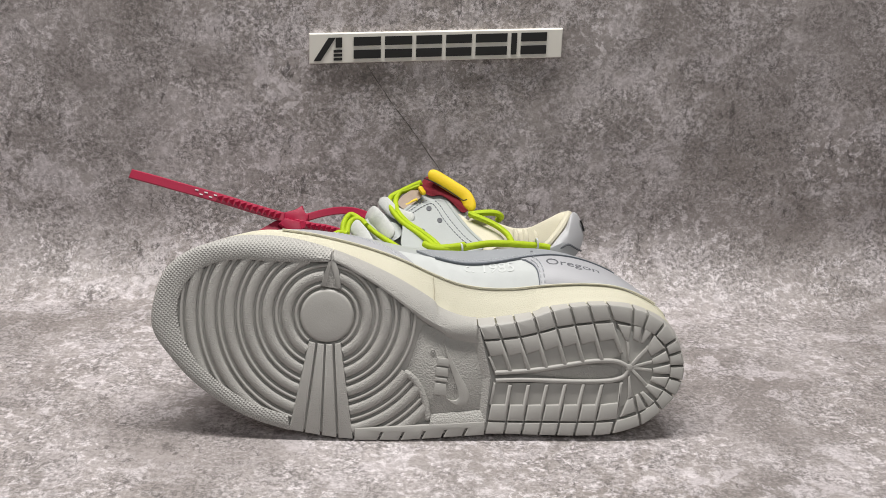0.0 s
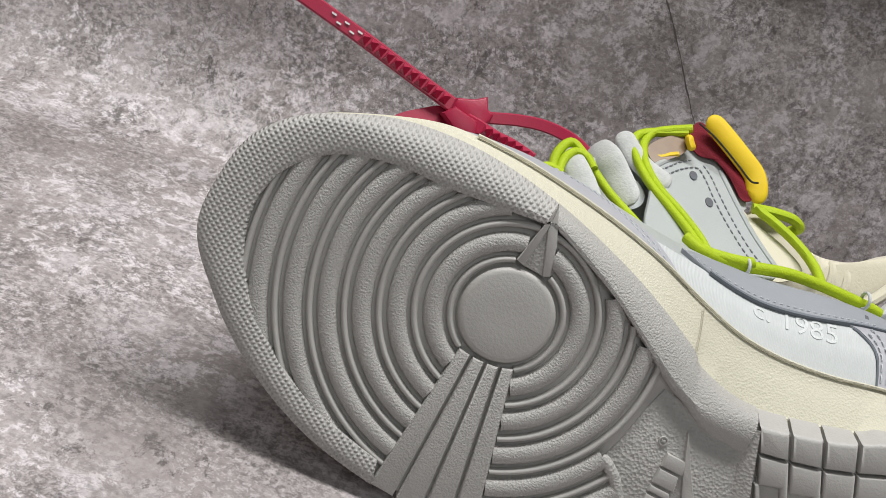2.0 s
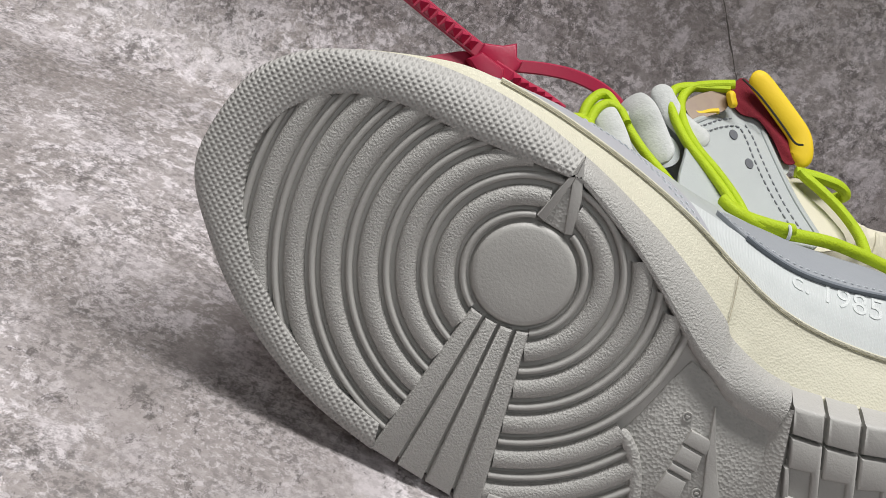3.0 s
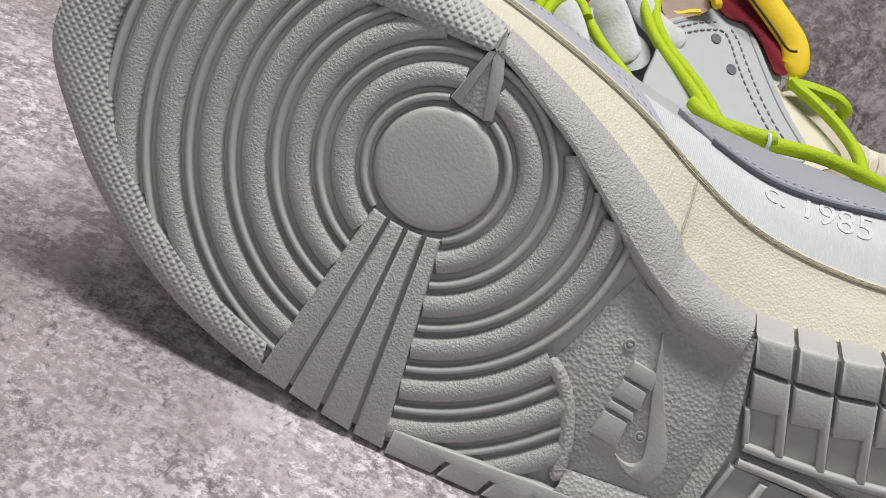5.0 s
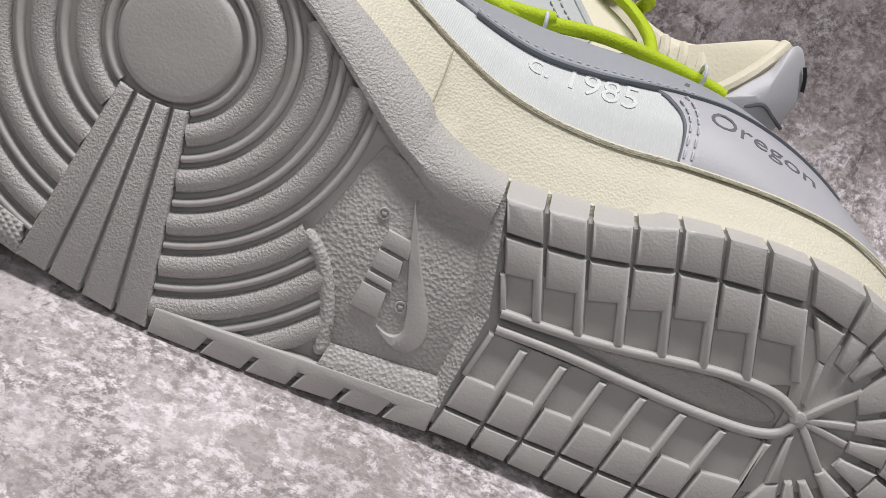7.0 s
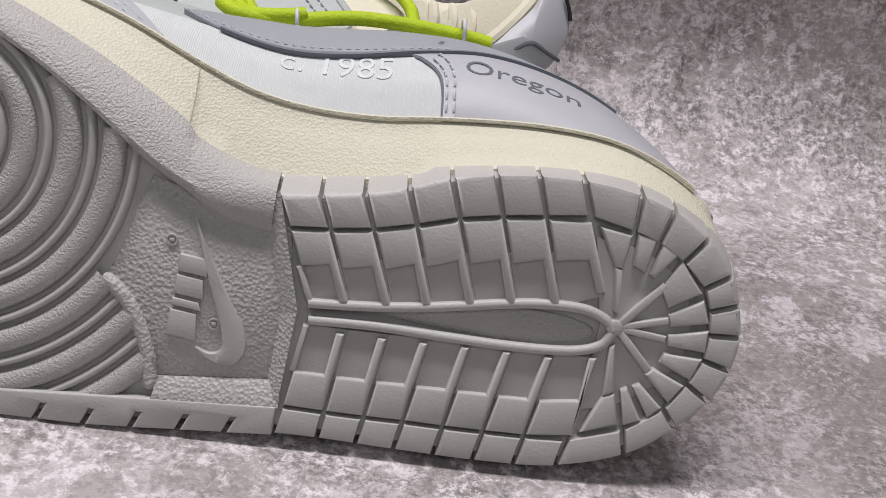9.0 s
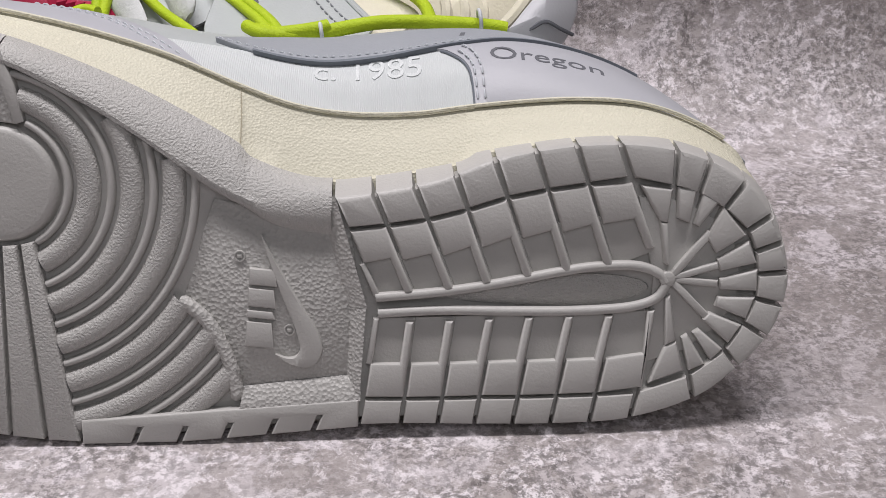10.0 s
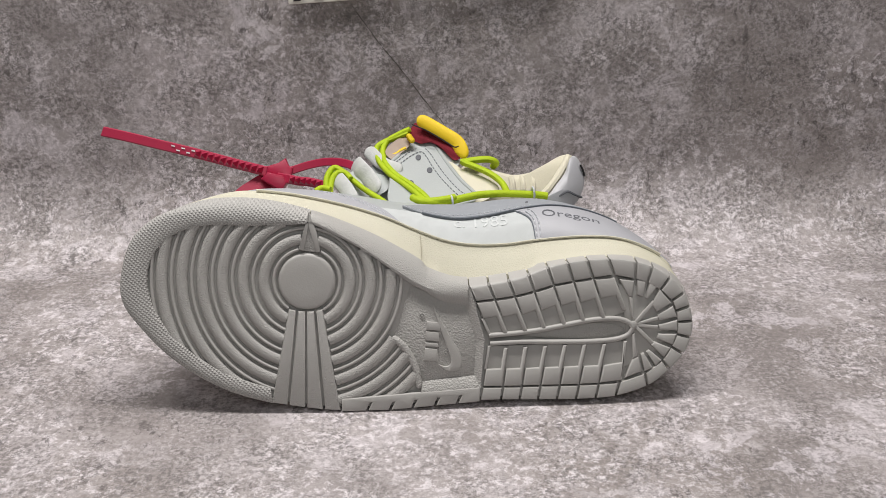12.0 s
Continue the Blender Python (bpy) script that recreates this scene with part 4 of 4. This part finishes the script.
part("label_border", tube([(-.0300, .1332, -.0935), (-.0262, .1345, -.0940), (-.0235, .1362, -.0945), (-.0205, .1375, -.0950)], .0011, 20, 8), M_YELLOW, tag)

# ---- laces ----
part("lace_stay", pad(glide([(-.0590, .1170), (-.0545, .1235), (-.0480, .1255), (-.0430, .1235), (-.0340, .1215), (-.0305, .1170), (-.0330, .1120), (-.0420, .1080), (-.0520, .1080)], 50, True), sheet_at(.086, 0, .7, 0, 0, .12), .003, 6, .001), M_LEATHER, shoe)
for pts, wide in (([(-.0640, .1225, -.0900), (-.0608, .1195, -.0790), (-.0560, .1135, -.0720), (-.0520, .1060, -.0640)], .0050), ([(-.0520, .1290, -.0980), (-.0482, .1265, -.0845), (-.0430, .1205, -.0795), (-.0375, .1120, -.0700)], .0056),
                  ([(-.0440, .1380, -.0960), (-.0400, .1335, -.0930), (-.0350, .1290, -.0890), (-.0290, .1262, -.0850), (-.0228, .1246, -.0820)], .0042)):
    part("flat_lace", tube(pts, wide, 40, 16, .32, taper=True), M_LACE, shoe, "chunky white woven flat lace")


def lime(pts, r=.0018, count=70):
    return part("rope_lace", tube(pts, r, count, 12), M_LIME, shoe, "round lime green rope lace")


lime([(-.0680, .106, -.070), (-.0682, .114, -.076), (-.0672, .1215, -.080), (-.0632, .1268, -.083), (-.0585, .1250, -.082), (-.0525, .1195, -.078), (-.0455, .1135, -.072), (-.0370, .1080, -.064), (-.0310, .104, -.056)])
lime([(-.0655, .107, -.068), (-.0655, .1145, -.075), (-.0640, .1205, -.079), (-.0605, .1240, -.081), (-.0560, .1235, -.080), (-.0530, .1200, -.076)], .0017, 40)
lime([(-.0740, .1130, -.068), (-.0700, .1150, -.070), (-.0650, .1140, -.068)], .0017, 24)
lime([(-.0060, .1035, -.0560), (-.0110, .1100, -.0640), (-.0185, .1162, -.0715), (-.0262, .1215, -.0790), (-.0320, .1280, -.0865), (-.0345, .1355, -.0945), (-.0322, .1418, -.0985), (-.0255, .1458, -.0990), (-.0180, .1490, -.0985)])
lime([(-.0085, .1040, -.0560), (-.0150, .1105, -.0650), (-.0225, .1165, -.0730), (-.0295, .1215, -.0795), (-.0348, .1275, -.0865), (-.0380, .1335, -.0930), (-.0380, .1385, -.0965), (-.0335, .1418, -.0985), (-.0270, .1440, -.0990), (-.0190, .1470, -.0985)])
lime([(-.0175, .1085, -.0580), (-.0130, .1064, -.0545), (-.0070, .1056, -.0550), (.0030, .1058, -.0555), (.0120, .1076, -.0570), (.0220, .1092, -.0590), (.0330, .1094, -.0610), (.0450, .1088, -.0630), (.0560, .1078, -.0650), (.0600, .1070, -.0655)], .0022)
lime([(-.0150, .1075, -.0580), (-.0090, .1062, -.0560), (-.0020, .1066, -.0550), (.0040, .1074, -.0550), (.0075, .1082, -.0560)], .0022, 40)
lime([(.0125, .1285, -.088), (.0150, .1270, -.087), (.0204, .1248, -.084), (.0288, .1205, -.080), (.0350, .1150, -.074), (.0372, .1090, -.066)], .0020)
lime([(.0120, .1275, -.090), (.0200, .1287, -.090), (.0280, .1288, -.091), (.0320, .1265, -.093), (.0300, .1240, -.096)], .0021, 50)
for u, v, h in ((.0052, .1060, .0545), (.0520, .1098, .0620)):
    pts = [(u + .0004 * math.sin(a), v + .0030 * math.cos(a), -h + .0030 * math.sin(a)) for a in np.linspace(0, 2 * math.pi, 14)]
    part("lace_loop", tube(pts, .0006, 36, 7), M_STITCH, shoe, "thin grey cord loop holding the rope lace")

# ---- the red plastic tie on the laces ----
tie = tagged(new("cable_tie"), "dark red plastic security cable tie looped through the laces", "cable tie")
tie.matrix_world = AXES


def strap(name, pts, w, t, count=60, parent=tie, label=""):
    p = glide(pts, count)
    d = np.gradient(p, axis=0)
    d /= np.linalg.norm(d, axis=1)[:, None]
    rings = []
    for q, e in zip(p, d):
        s = np.cross(np.array([0.0, 0.0, 1.0]), e)
        s /= np.linalg.norm(s)
        f = np.cross(e, s)
        rings.append([q + s * a * w + f * b * t for a, b in ((-1, -.6), (-.8, -1), (.8, -1), (1, -.6), (1, .6), (.8, 1), (-.8, 1), (-1, .6))])
    return part(name, loft(rings, cap_first=True, cap_last=True), M_RED, parent, label)


tail = strap("tail", [(-.2050, .1572, -.118), (-.1900, .1530, -.118), (-.1741, .1482, -.118), (-.1545, .1424, -.118), (-.1403, .1380, -.118), (-.1261, .1334, -.118), (-.1060, .1272, -.118)], .0030, .0010, 60)
for k in range(5):
    u = -.1640 + k * .0030
    v = .1424 + (u + .1545) * -.30 + .0010 * (-1) ** k
    bm = loft([[(u, v + .0004, z), (u + .0021, v - .0002, z), (u + .0021, v - .0009, z), (u, v - .0004, z)] for z in (-.1168, -.11685 + .0003)], cap_first=True, cap_last=True)
    part("scuff", bm, M_WHITE, tie, smooth=False)
strap("threaded_strap", [(-.1000, .1235, -.115), (-.0930, .1218, -.113), (-.0867, .1202, -.112), (-.0800, .1192, -.111), (-.0710, .1165, -.108)], .0028, .0009, 30)


def tooth(m, d):
    """A small pyramid on the strap at m, leaning along d."""
    s = np.cross((0, 0, 1.0), d)
    s /= np.linalg.norm(s)
    bm = bmesh.new()
    up = np.array((0, 0, 1.0))
    base = [m - d * .0019 + s * .0022, m - d * .0019 - s * .0022, m + d * .0016 - s * .0022, m + d * .0016 + s * .0022]
    vb = [bm.verts.new(tuple(q + up * .0006)) for q in base]
    vt = [bm.verts.new(tuple(m - d * .0012 + s * k + up * .0034)) for k in (.0004, -.0004)]
    bm.faces.new(vb)
    bm.faces.new((vb[0], vb[1], vt[1], vt[0]))
    bm.faces.new((vb[2], vb[3], vt[0], vt[1]))
    bm.faces.new((vb[1], vb[2], vt[1]))
    bm.faces.new((vb[3], vb[0], vt[0]))
    part("tooth", bm, M_RED, tie, smooth=False)


for row, count in (([(-.1500, .1410, -.1178), (-.1403, .1380, -.1178), (-.1261, .1334, -.1178), (-.1085, .1282, -.1178)], 11), ([(-.0925, .1216, -.1125), (-.0867, .1204, -.1117), (-.0800, .1194, -.1105), (-.0735, .1174, -.1085)], 6)):
    p = glide(row, count + 1)
    for a, b in zip(p, p[1:]):
        tooth((a + b) / 2, (b - a) / np.linalg.norm(b - a))
head = part("head", loft([[(u, v, -h) for u, v in inset([(-.1098, .1226), (-.1060, .1268), (-.0960, .1240), (-.0938, .1195), (-.0965, .1150), (-.1001, .1160)], g)] for h, g in ((.1240, .0), (.1130, .0), (.1118, .0006), (.1116, .0013))],
                         cap_first=True, cap_last=True), M_RED, tie, "box-shaped red plastic lock head")
part("head_fin", prism([(-.1068, .1262), (-.1065, .1305), (-.0999, .1322), (-.0956, .1349), (-.0934, .1301), (-.0908, .1290), (-.0908, .1258), (-.0938, .1205), (-.0960, .1180), (-.1000, .1230)], .1145, .1185, .0008), M_RED, tie)
strap("loop_band", [(-.0950, .1262, -.1165), (-.0905, .1275, -.1165), (-.0811, .1300, -.1160), (-.0713, .1313, -.1150), (-.0620, .1305, -.1135), (-.0548, .1280, -.1110), (-.0500, .1240, -.1060), (-.0490, .1200, -.1000)], .0025, .0010, 50)
part("flag", pad(glide([(-.1255, .1140), (-.1236, .1180), (-.1170, .1225), (-.1109, .1259), (-.1060, .1250), (-.0988, .1162), (-.1000, .1060), (-.1150, .1060)], 40, True), sheet_at(.119, 0, .2, 0, -.11, .115), .0012, 4), M_RED, tie, "flat red plastic tag plate")
